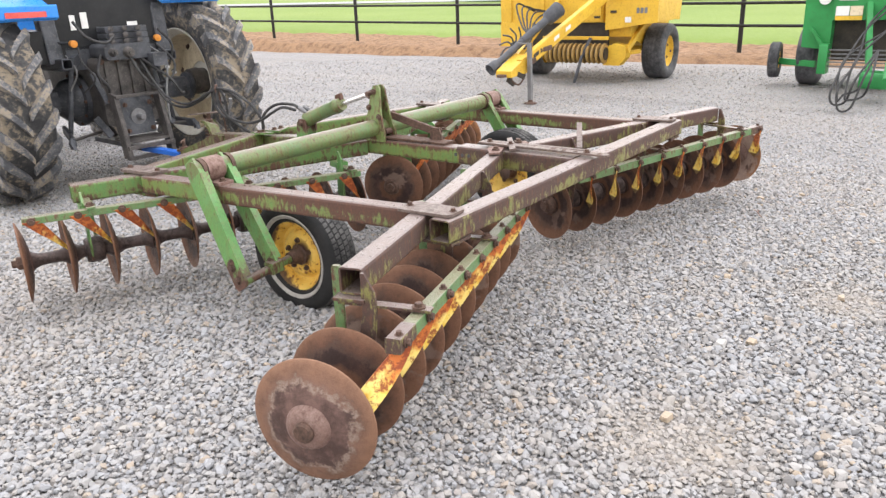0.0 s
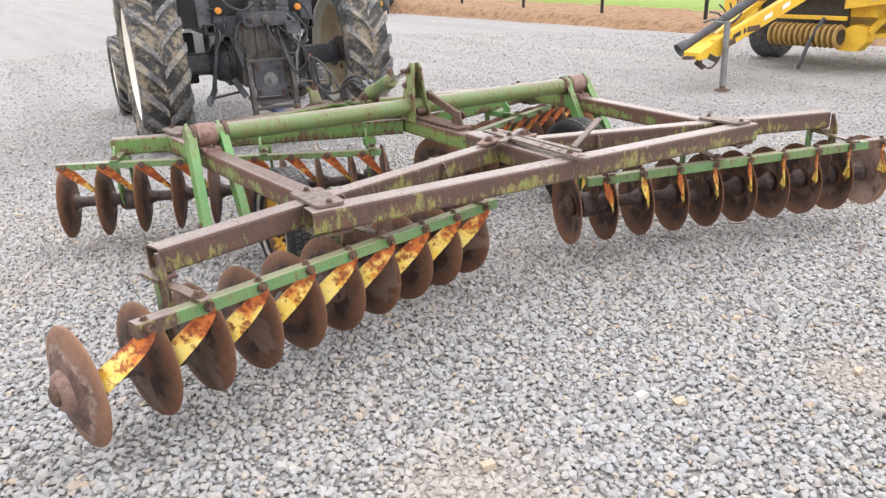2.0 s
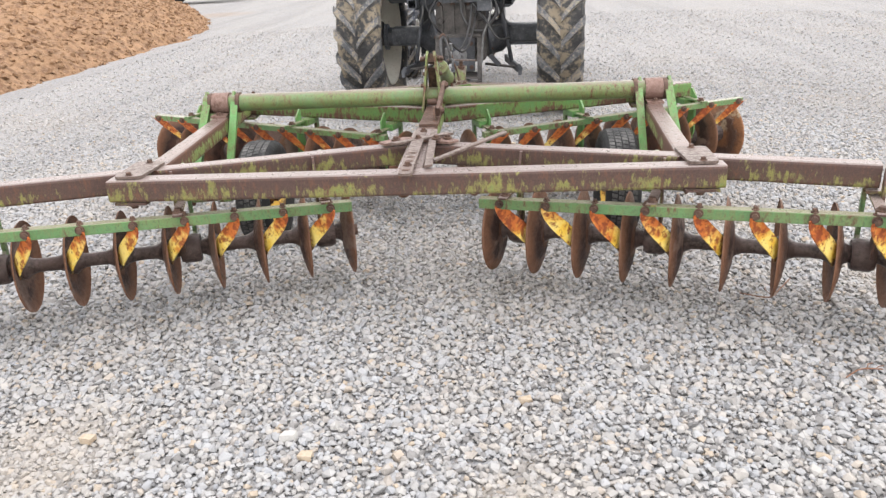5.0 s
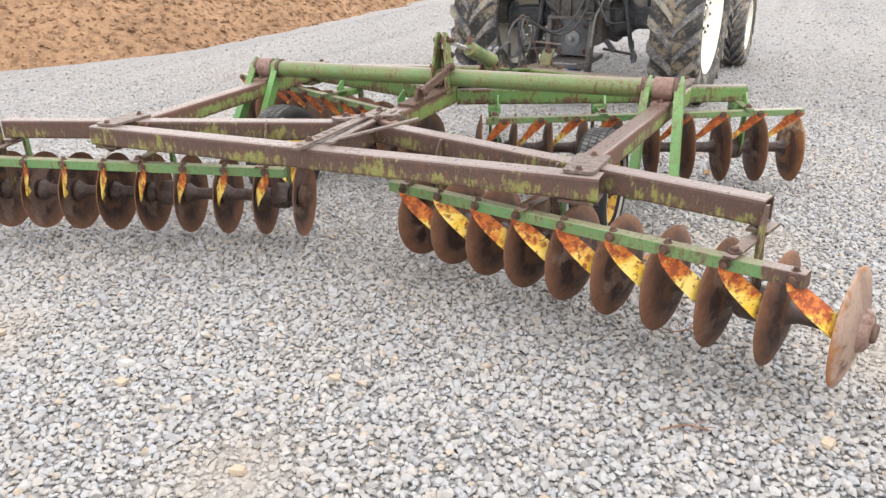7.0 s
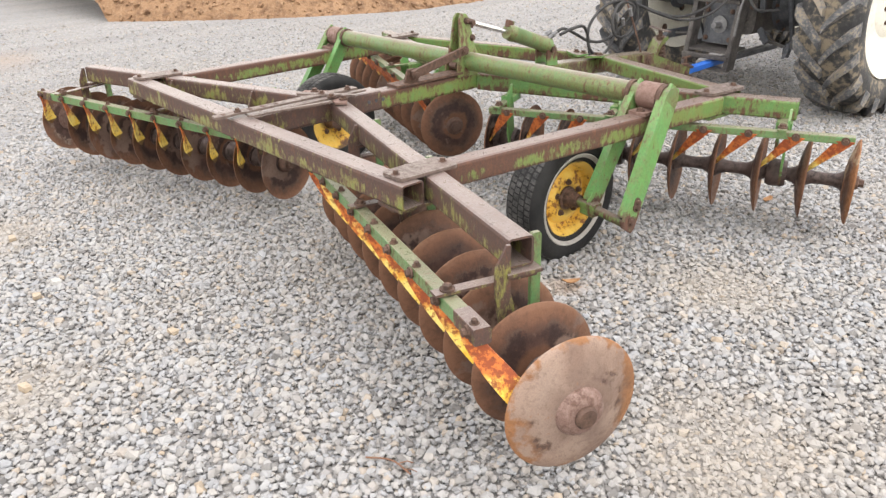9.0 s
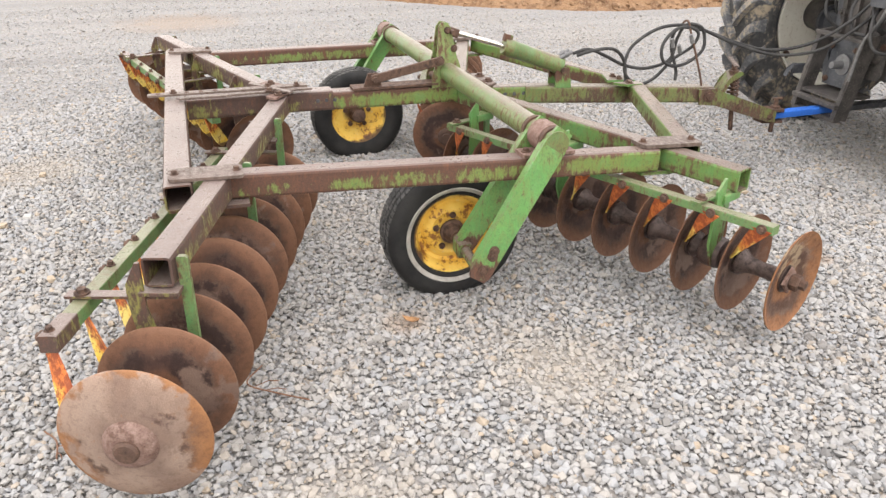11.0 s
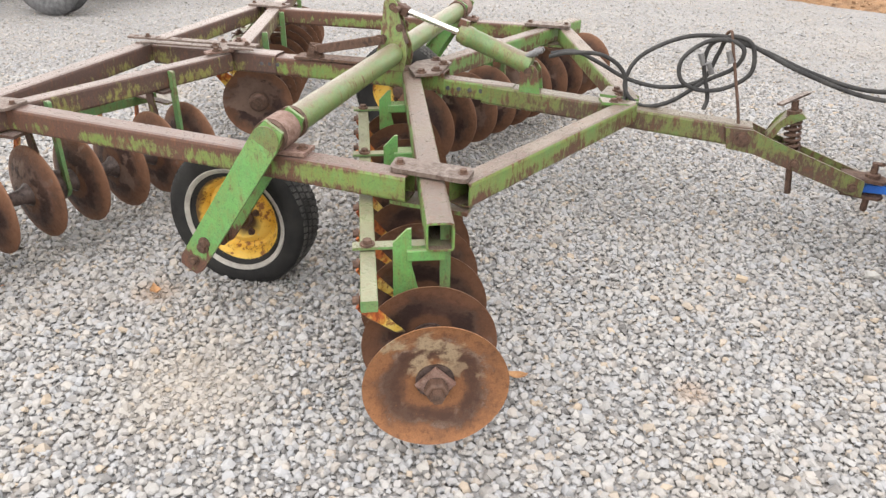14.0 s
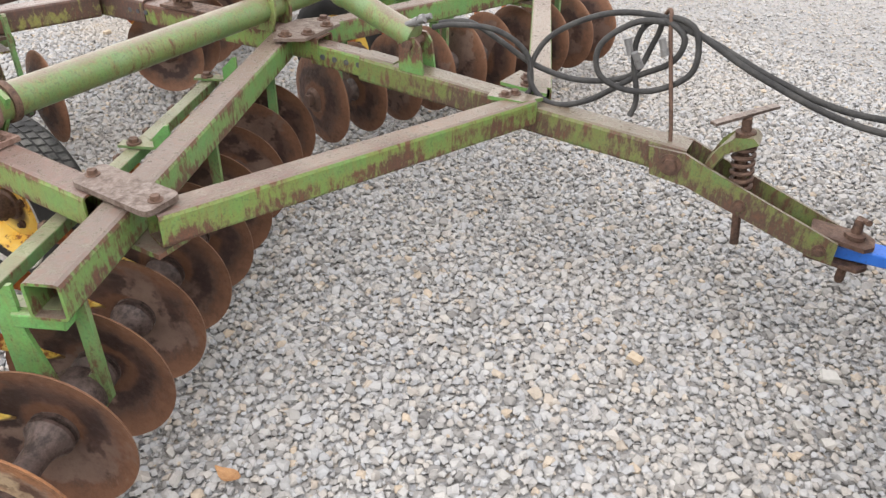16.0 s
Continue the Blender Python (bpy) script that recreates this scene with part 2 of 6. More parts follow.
M_HOSE = rubber("black_hose_rubber", (0.03, 0.03, 0.032), (0.09, 0.088, 0.085), 0.6, 12.0)


def plain(name, a, b, rough=0.5, metal=0.0, scale=9.0, dirt=(0.09, 0.07, 0.055), amount=0.6, vary=False):
    """Paint or metal in two close tones with specks of dirt."""
    k = Mat(name, rough, metal)
    co = k.coords(vary)
    n1, n2 = k.noise(scale, 5, 0.6, co), k.noise(scale * 8, 5, 0.65, co)
    c = k.mix(k.ramp(n1, (0.35, 0), (0.65, 1)), a, b)
    c = k.mix(k.ramp(n2, (0.55, 0), (0.75, amount)), c, dirt)
    k.color(c).rough(k.ramp(n2, (0.3, max(0.05, rough - 0.12)), (0.75, min(1.0, rough + 0.2))))
    k.bump(n2, 0.2, 0.002)
    return k.m


def rim_mat():
    """Cream-yellow wheel paint flaked to rust in patches, rusted round the hub and along the bead flange."""
    k = Mat("flaked_yellow_rim_paint", 0.45)
    co = k.coords()
    n1, n2 = k.noise(8, 5, 0.6, co), k.noise(38, 6, 0.7, co)
    c = k.mix(k.ramp(n1, (0.42, 0), (0.58, 1)), (0.80, 0.54, 0.12), (0.72, 0.42, 0.06))
    f = k.math("ADD", k.math("MULTIPLY", n1, 0.45), k.math("MULTIPLY", n2, 0.55))
    c = k.mix(k.ramp(f, (0.535, 0), (0.57, 0.95)), c, (0.24, 0.095, 0.035))
    c = k.mix(k.ramp(n2, (0.30, 0.7), (0.40, 0.0)), c, (0.62, 0.52, 0.30))
    d = k.vec("LENGTH", k.vec("MULTIPLY", k.vec("SUBTRACT", co, (0.0, -0.300, 0.300)), (0.0, 1.0, 1.0)), (0.0, 0.0, 0.0))
    d = k.math("ADD", k.math("MULTIPLY", d, 4.0), k.math("MULTIPLY", k.math("SUBTRACT", n1, 0.5), 0.35))
    c = k.mix(k.ramp(d, (0.22, 0.95), (0.36, 0.0), (0.79, 0.0), (0.84, 0.9)), c, (0.085, 0.045, 0.030))
    k.color(c).rough(k.ramp(n2, (0.3, 0.35), (0.7, 0.65)))
    k.bump(n2, 0.3, 0.002)
    return k.m


M_YRIM = rim_mat()
M_WHITE = plain("whitewall_rubber", (0.46, 0.44, 0.41), (0.34, 0.32, 0.30), 0.7, 0, 20, (0.15, 0.14, 0.13), 0.7)
M_CHROME = plain("chromed_rod", (0.75, 0.75, 0.74), (0.68, 0.68, 0.67), 0.18, 1.0, 30, (0.3, 0.28, 0.25), 0.3)
M_BLUE = plain("bright_blue_paint", (0.03, 0.16, 0.62), (0.025, 0.13, 0.52), 0.4, 0, 10, (0.06, 0.07, 0.09), 0.5)
M_SKYBLUE = plain("blue_fender_paint", (0.04, 0.27, 0.78), (0.035, 0.22, 0.66), 0.3, 0, 5, (0.1, 0.12, 0.15), 0.25)
M_RED = plain("red_reflector", (0.72, 0.12, 0.10), (0.62, 0.09, 0.08), 0.3, 0, 20, (0.3, 0.05, 0.05), 0.3)
M_ORANGE = plain("orange_lamp_lens", (0.75, 0.30, 0.05), (0.65, 0.25, 0.05), 0.3, 0, 20, (0.3, 0.1, 0.05), 0.3)
M_IRON = plain("greasy_dark_iron", (0.040, 0.043, 0.050), (0.100, 0.106, 0.120), 0.45, 0.1, 7, (0.19, 0.18, 0.165), 0.75)
M_GREASE = plain("dusty_black_casting", (0.044, 0.041, 0.041), (0.105, 0.096, 0.090), 0.5, 0.1, 11, (0.24, 0.215, 0.19), 0.8)
M_CREAM = plain("cream_wheel_paint", (0.80, 0.78, 0.70), (0.72, 0.69, 0.61), 0.5, 0, 5, (0.36, 0.3, 0.22), 0.5)
M_MUDRIM = plain("muddy_wheel_disc", (0.74, 0.64, 0.46), (0.55, 0.45, 0.30), 0.75, 0, 5, (0.22, 0.17, 0.11), 0.7)
M_TAG = plain("white_plastic_tag", (0.78, 0.78, 0.76), (0.7, 0.7, 0.68), 0.45, 0, 20, (0.4, 0.4, 0.38), 0.3)
M_BAND = plain("worn_pickup_band", (0.42, 0.27, 0.08), (0.28, 0.18, 0.07), 0.5, 0, 12, (0.08, 0.06, 0.045), 0.7)
M_BYEL = plain("yellow_baler_paint", (0.74, 0.47, 0.05), (0.64, 0.38, 0.04), 0.42, 0, 4, (0.24, 0.13, 0.04), 0.55)
M_BDARK = plain("dark_baler_inside", (0.03, 0.027, 0.024), (0.06, 0.05, 0.04), 0.7, 0, 6, (0.12, 0.09, 0.06), 0.6)
M_BSTEEL = plain("grey_worn_steel", (0.23, 0.23, 0.235), (0.16, 0.16, 0.165), 0.5, 0.3, 8, (0.1, 0.09, 0.08), 0.5)
M_BGREEN = plain("glossy_green_paint", (0.03, 0.27, 0.075), (0.025, 0.22, 0.06), 0.38, 0, 4, (0.05, 0.09, 0.04), 0.4)
M_FENCE = plain("black_pipe_paint", (0.014, 0.013, 0.013), (0.026, 0.024, 0.023), 0.5, 0, 8, (0.06, 0.05, 0.04), 0.5)
M_CAB = plain("black_cab_panel", (0.012, 0.013, 0.015), (0.022, 0.023, 0.025), 0.4, 0, 5, (0.05, 0.05, 0.05), 0.4)
M_WIRE = plain("grey_braided_line", (0.20, 0.20, 0.20), (0.14, 0.14, 0.14), 0.5, 0.2, 40, (0.05, 0.05, 0.05), 0.6)
M_TEAL = plain("teal_badge", (0.03, 0.38, 0.28), (0.03, 0.34, 0.25), 0.4, 0, 8, (0.1, 0.2, 0.15), 0.2)


TAN, CLAY = (0.40, 0.345, 0.28), (0.41, 0.27, 0.165)
# dusty and clay-stained spots of the yard: x, y, radius, tone
DUST = ((-7.8, -1.5, 1.1, CLAY), (2.6, -1.15, 0.5, TAN), (-1.3, -2.6, 0.45, TAN), (2.0, -0.1, 0.4, TAN), (0.5, -2.9, 0.35, TAN), (1.45, -0.62, 0.13, CLAY), (1.5, 1.73, 0.1, CLAY), (-9.2, 21.5, 1.6, CLAY))


def gravel_color(k, cell, spot):
    """Grey crushed limestone with some tan, white and bluish pieces, under wide faint dust stains."""
    c = k.ramp(cell, (0.0, (0.19, 0.186, 0.184)), (0.07, (0.29, 0.28, 0.272)), (0.16, (0.395, 0.385, 0.373)), (0.30, (0.355, 0.365, 0.383)), (0.46, (0.425, 0.412, 0.398)), (0.60, (0.39, 0.40, 0.418)), (0.73, (0.432, 0.416, 0.395)), (0.83, (0.415, 0.384, 0.355)), (0.90, (0.375, 0.385, 0.405)), (0.955, (0.445, 0.365, 0.28)), (1.0, (0.445, 0.434, 0.42)))
    g = k.node("ShaderNodeNewGeometry").outputs["Position"]
    c = k.mix(1.0, c, k.ramp(k.noise(11, 3, 0.6, g), (0.34, 0.80), (0.48, 0.925), (0.66, 0.97)), "MULTIPLY")
    stain = k.ramp(k.noise(0.45, 4, 0.6, g), (0.50, 0), (0.70, 0.30))
    c = k.mix(stain, c, (0.41, 0.36, 0.305))
    wob = k.math("MULTIPLY", k.math("SUBTRACT", k.noise(3.0, 5, 0.65, g), 0.5), 0.9)
    flat = k.vec("MULTIPLY", g, (1.0, 1.0, 0.0))
    lane = k.noise(1.0, 4, 0.6, k.vec("MULTIPLY", k.vec("ADD", g, k.node("ShaderNodeCombineXYZ", X=k.math("MULTIPLY", wob, 0.25)).outputs[0]), (1.5, 0.09, 0.0)))
    far_off = k.ramp(k.math("MULTIPLY", k.vec("LENGTH", k.vec("MULTIPLY", g, (1.0, 0.8, 0.0)), (0.0, 0.0, 0.0)), 0.1), (0.36, 0.0), (0.60, 1.0))
    c = k.mix(k.math("MULTIPLY", far_off, k.ramp(lane, (0.46, 0.0), (0.60, 0.35))), c, (0.46, 0.44, 0.425))
    c = k.mix(k.math("MULTIPLY", far_off, k.ramp(lane, (0.36, 0.35), (0.46, 0.0))), c, (0.27, 0.262, 0.255))
    for x, y, r, t in DUST:
        d = k.vec("LENGTH", k.vec("SUBTRACT", flat, (x, y, 0.0)), (0.0, 0.0, 0.0))
        d = k.math("ADD", k.math("DIVIDE", d, r), wob)
        c = k.mix(k.ramp(d, (0.35, 0.42), (1.0, 0.0)), c, t)
    return k.mix(k.ramp(spot, (0.3, 0.30), (0.6, 0.0)), c, (0.26, 0.25, 0.24))


def stone_mat():
    k = Mat("crushed_limestone", 0.95)
    g = k.node("ShaderNodeNewGeometry")
    pos = g.outputs["Position"]
    n = k.noise(90, 5, 0.65, pos)
    k.color(gravel_color(k, g.outputs["Random Per Island"], n))
    k.b.inputs["Specular IOR Level"].default_value = 0.15
    k.bump(k.math("ADD", n, k.noise(420, 3, 0.6, pos)), 0.22, 0.004)
    return k.m


def ground_mat():
    k = Mat("gravel_bed", 0.9)
    pos = k.node("ShaderNodeNewGeometry").outputs["Position"]
    v = k.node("ShaderNodeTexVoronoi", Vector=pos, Scale=40.0, Randomness=1.0)
    edge = k.node("ShaderNodeTexVoronoi", Vector=pos, Scale=40.0, Randomness=1.0)
    edge.feature = "DISTANCE_TO_EDGE"
    cell = k.axis(v.outputs["Color"], 0)
    n = k.noise(80, 5, 0.6, pos)
    c = gravel_color(k, cell, n)
    # darker cell borders paint in the shade of gaps between stones
    c = k.mix(k.ramp(edge.outputs["Distance"], (0.0, 0.6), (0.13, 0.0)), c, (0.30, 0.29, 0.28))
    k.b.inputs["Specular IOR Level"].default_value = 0.15
    # whole bed dimmed in colour for the gap shade that it lacks
    c = k.mix(1.0, c, (0.84, 0.84, 0.845), "MULTIPLY")
    k.color(c)
    k.bump(k.math("ADD", k.ramp(edge.outputs["Distance"], (0.0, 0), (0.25, 1)), k.math("MULTIPLY", n, 0.4)), 0.5, 0.014)
    return k.m


def dirt_mat():
    k = Mat("orange_clay_dirt", 0.95)
    pos = k.node("ShaderNodeNewGeometry").outputs["Position"]
    n1, n2, n3 = k.noise(0.8, 5, 0.6, pos), k.noise(5, 6, 0.65, pos), k.noise(28, 5, 0.65, pos)
    c = k.mix(k.ramp(n1, (0.35, 0), (0.65, 1)), (0.33, 0.20, 0.115), (0.27, 0.16, 0.09))
    c = k.mix(k.ramp(n2, (0.46, 0), (0.62, 0.9)), c, (0.15, 0.082, 0.047))
    c = k.mix(k.ramp(n3, (0.5, 0), (0.72, 0.55)), c, (0.42, 0.31, 0.21))
    k.color(c)
    k.bump(k.math("ADD", k.math("MULTIPLY", n2, 1.0), k.math("MULTIPLY", n3, 0.5)), 0.9, 0.06)
    return k.m


def grass_mat():
    k = Mat("spring_grass", 0.9)
    pos = k.node("ShaderNodeNewGeometry").outputs["Position"]
    n1, n2 = k.noise(0.12, 4, 0.6, pos), k.noise(6, 6, 0.7, pos)
    c = k.mix(k.ramp(n1, (0.35, 0), (0.65, 1)), (0.17, 0.245, 0.05), (0.21, 0.28, 0.07))
    c = k.mix(k.ramp(n2, (0.45, 0), (0.7, 0.6)), c, (0.12, 0.185, 0.04))
    k.color(c)
    k.bump(n2, 0.6, 0.05)
    return k.m


M_STONE, M_GROUND, M_DIRT, M_GRASS = stone_mat(), ground_mat(), dirt_mat(), grass_mat()

# ---- mesh helpers ----
UP = Vector((0, 0, 1))


def part(name, bm, material, parent=None, label="", smooth=0.0, at=None):
    """Links a bmesh as one mesh object, under a thing or a part if one is given."""
    bmesh.ops.recalc_face_normals(bm, faces=bm.faces)
    if smooth:
        for f in bm.faces:
            f.smooth = True
        for e in bm.edges:
            e.smooth = len(e.link_faces) == 2 and e.calc_face_angle(0) < radians(smooth)
    me = bpy.data.meshes.new(name)
    bm.to_mesh(me)
    bm.free()
    me.materials.append(material)
    return place(name, me, parent, label, at)


def place(name, me, parent=None, label="", at=None):
    ob = new(name, me)
    if parent is not None:
        ob.parent = parent
    if at is not None:
        ob.location = at
    return tagged(ob, label)


def thing(name, label, category, m=None, group=""):
    ob = new(name)
    ob.empty_display_size = 0.2
    if m is not None:
        ob.matrix_world = m
    return tagged(ob, label, category, group)


def frame_of(a, b, up=UP):
    """Origin a, z towards b, y near up."""
    a, b = Vector(a), Vector(b)
    z = (b - a).normalized()
    x = Vector(up).cross(z)
    if x.length < 1e-4:
        x = Vector((1, 0, 0)).cross(z)
    x.normalize()
    y = z.cross(x)
    return Matrix(((x.x, y.x, z.x, a.x), (x.y, y.y, z.y, a.y), (x.z, y.z, z.z, a.z), (0, 0, 0, 1))), (b - a).length


def loft(bm, rings, close=False, cap=True):
    """Skins rings of points; the rings are closed loops."""
    vs = [[bm.verts.new(p) for p in r] for r in rings]
    n = len(vs[0])
    pairs = list(zip(vs, vs[1:])) + ([(vs[-1], vs[0])] if close else [])
    for a, b in pairs:
        for i in range(n):
            bm.faces.new((a[i], a[(i + 1) % n], b[(i + 1) % n], b[i]))
    if cap and not close:
        bm.faces.new(vs[0][::-1])
        bm.faces.new(vs[-1])
    return bm


def round_rect(w, h, r, n=3):
    out = []
    for cx, cy, a0 in ((w / 2 - r, h / 2 - r, 0), (-w / 2 + r, h / 2 - r, 90), (-w / 2 + r, -h / 2 + r, 180), (w / 2 - r, -h / 2 + r, 270)):
        for i in range(n):
            a = radians(a0 + 90 * i / (n - 1))
            out.append((cx + r * math.cos(a), cy + r * math.sin(a)))
    return out


def beam(bm, a, b, w, h, up=UP, wall=0.0, r=None, drop=True):
    """A rolled beam from a to b, whose top middle line they are; wall: hollow with that thickness."""
    r = min(w, h) * 0.14 if r is None else r
    m, length = frame_of(a, b, up)
    dy = -h / 2 if drop else 0.0
    outer = [(x, y + dy) for x, y in round_rect(w, h, r)]
    if not wall:
        return loft(bm, [[m @ Vector((x, y, z)) for x, y in outer] for z in (0, length)])
    inner = [(x, y + dy) for x, y in round_rect(w - 2 * wall, h - 2 * wall, max(r - wall, 0.002))]
    rings = [[m @ Vector((x, y, z)) for x, y in pts] for pts, z in ((outer, 0), (outer, length), (inner, length), (inner, 0))]
    return loft(bm, rings, close=True)


def rod(bm, a, b, r, r2=None, seg=16, cap=True):
    m, length = frame_of(a, b)
    r2 = r if r2 is None else r2
    ring = [(math.cos(2 * math.pi * i / seg), math.sin(2 * math.pi * i / seg)) for i in range(seg)]
    return loft(bm, [[m @ Vector((q * x, q * y, z)) for x, y in ring] for q, z in ((r, 0), (r2, length))], cap=cap)


def lathe(bm, a, b, profile, seg=32, close=False, cap=True):
    """Turns a profile of (along, radius) round the axis a to b; along is in metres from a."""
    m, _ = frame_of(a, b)
    return loft(bm, [[m @ Vector((r * math.cos(2 * math.pi * i / seg), r * math.sin(2 * math.pi * i / seg), z)) for i in range(seg)] for z, r in profile], close, cap)


def slab(bm, pts, off):
    """A plate: the polygon pts, thickened by the vector off."""
    pts, off = [Vector(p) for p in pts], Vector(off)
    return loft(bm, [pts, [p + off for p in pts]])


def hexbolt(bm, a, d, r=0.016, h=0.014):
    """A hexagon head with its washer, seated at a and standing along d."""
    d = Vector(d).normalized()
    a = Vector(a)
    rod(bm, a - d * 0.004, a + d * 0.004, r * 1.5, seg=14)
    rod(bm, a + d * 0.003, a + d * (0.003 + h), r, r * 0.94, seg=6)
    return bm


def smooth_line(pts, n=8):
    """A Catmull-Rom line through the points."""
    p = [Vector(q) for q in pts]
    p = [p[0] * 2 - p[1]] + p + [p[-1] * 2 - p[-2]]
    out = []
    for i in range(1, len(p) - 2):
        for j in range(n):
            t = j / n
            out.append(0.5 * (2 * p[i] + (p[i + 1] - p[i - 1]) * t + (2 * p[i - 1] - 5 * p[i] + 4 * p[i + 1] - p[i + 2]) * t * t + (3 * p[i] - p[i - 1] - 3 * p[i + 1] + p[i + 2]) * t ** 3))
    return out + [p[-2]]


def pipe(bm, pts, r, seg=10):
    pts = [Vector(p) for p in pts]
    side = None
    rings = []
    for i, p in enumerate(pts):
        t = (pts[min(i + 1, len(pts) - 1)] - pts[max(i - 1, 0)]).normalized()
        if side is None:
            side = t.orthogonal().normalized()
        side = (side - t * side.dot(t)).normalized()
        other = t.cross(side)
        rings.append([p + r * (side * math.cos(2 * math.pi * j / seg) + other * math.sin(2 * math.pi * j / seg)) for j in range(seg)])
    return loft(bm, rings)


def B():
    return bmesh.new()


# ---- the ground, the dirt banks and the field ----


def sheet(name, xs, ys, height, material, label, category, keep=None):
    bm = B()
    grid = [[bm.verts.new((x, y, height(x, y))) for y in ys] for x in xs]
    for i in range(len(xs) - 1):
        for j in range(len(ys) - 1):
            if keep is None or keep((xs[i] + xs[i + 1]) / 2, (ys[j] + ys[j + 1]) / 2):
                bm.faces.new((grid[i][j], grid[i + 1][j], grid[i + 1][j + 1], grid[i][j + 1]))
    loose = [v for v in bm.verts if not v.link_faces]
    bmesh.ops.delete(bm, geom=loose, context="VERTS")
    ob = part(name, bm, material, smooth=60)
    return tagged(ob, label, category, kind="structure")


def spread(a, b, n):
    return [a + (b - a) * i / n for i in range(n + 1)]


def rough(x, y, f, s=0.0):
    return noise.noise(Vector((x * f, y * f, s)))


sheet("ground", [-900, -200, -60, -25] + spread(-14, 14, 28) + [25, 60, 200, 900], [-900, -200, -60, -25] + spread(-14, 24, 38) + [40, 70, 200, 900],
      lambda x, y: -0.010, M_GROUND, "grey crushed limestone gravel yard", "ground")


def bank_edge(y):
    """Where the clay bank meets the gravel, west of the harrow."""
    return -6.9 - 0.33 * max(0.0, 5.6 - y) ** 1.55 - 0.06 * max(0.0, y - 12.5) ** 1.75 + 0.22 * rough(0, y, 0.8, 3.0)


def bank_height(x, y):
    d = bank_edge(y) - x
    if d < 0:
        return -0.3
    h = 1.5 * (1 - math.exp(-d / 2.3)) + 0.12 * rough(x, y, 0.9) + 0.12 * rough(x, y, 2.3, 5) + 0.06 * rough(x, y, 6.0, 9)
    return h * min(1.0, d / 0.35) - 0.03


sheet("dirt_bank_west", spread(-22, -6.3, 160), spread(1.2, 34, 240), bank_height, M_DIRT, "bank of loose orange clay beside the gravel", "dirt bank",
      lambda x, y: x < bank_edge(y) + 0.15)


def verge_height(x, y):
    e = 12.3 + 0.25 * rough(0, y, 0.7, 7.0)
    d = x - e
    rise = min(1.0, max(0.0, d / 0.5))
    return -0.1 + rise * (0.12 + 0.012 * max(0.0, y) + 0.10 * math.exp(-((d - 1.0) / 0.7) ** 2) + 0.06 * rough(x, y, 1.1) + 0.04 * rough(x, y, 3.1, 4))


sheet("dirt_verge_east", spread(11.8, 17.6, 48), spread(-14, 46, 300), verge_height, M_DIRT, "low strip of graded clay under the fence", "dirt verge")
sheet("grass_field", [16.6, 17.5, 19, 23, 30, 45, 70, 110, 200, 450, 900], [-500, -100, -30, -10, 0, 10, 20, 40, 80, 200, 500, 900],
      lambda x, y: 0.06 + 0.012 * min(40, max(0, y)) + 0.05 * min(1.0, (x - 16.6)) - 0.0009 * min(100, x - 16.6) - (0.25 if x < 16.7 else 0.0), M_GRASS, "bright green spring pasture behind the fence", "field")
sheet("pale_track", [52, 56, 62], [-500, -100, -30, 0, 30, 80, 200, 500], lambda x, y: 0.22 + 0.012 * min(40, max(0, y)), M_STONE, "pale gravel track across the pasture", "track")


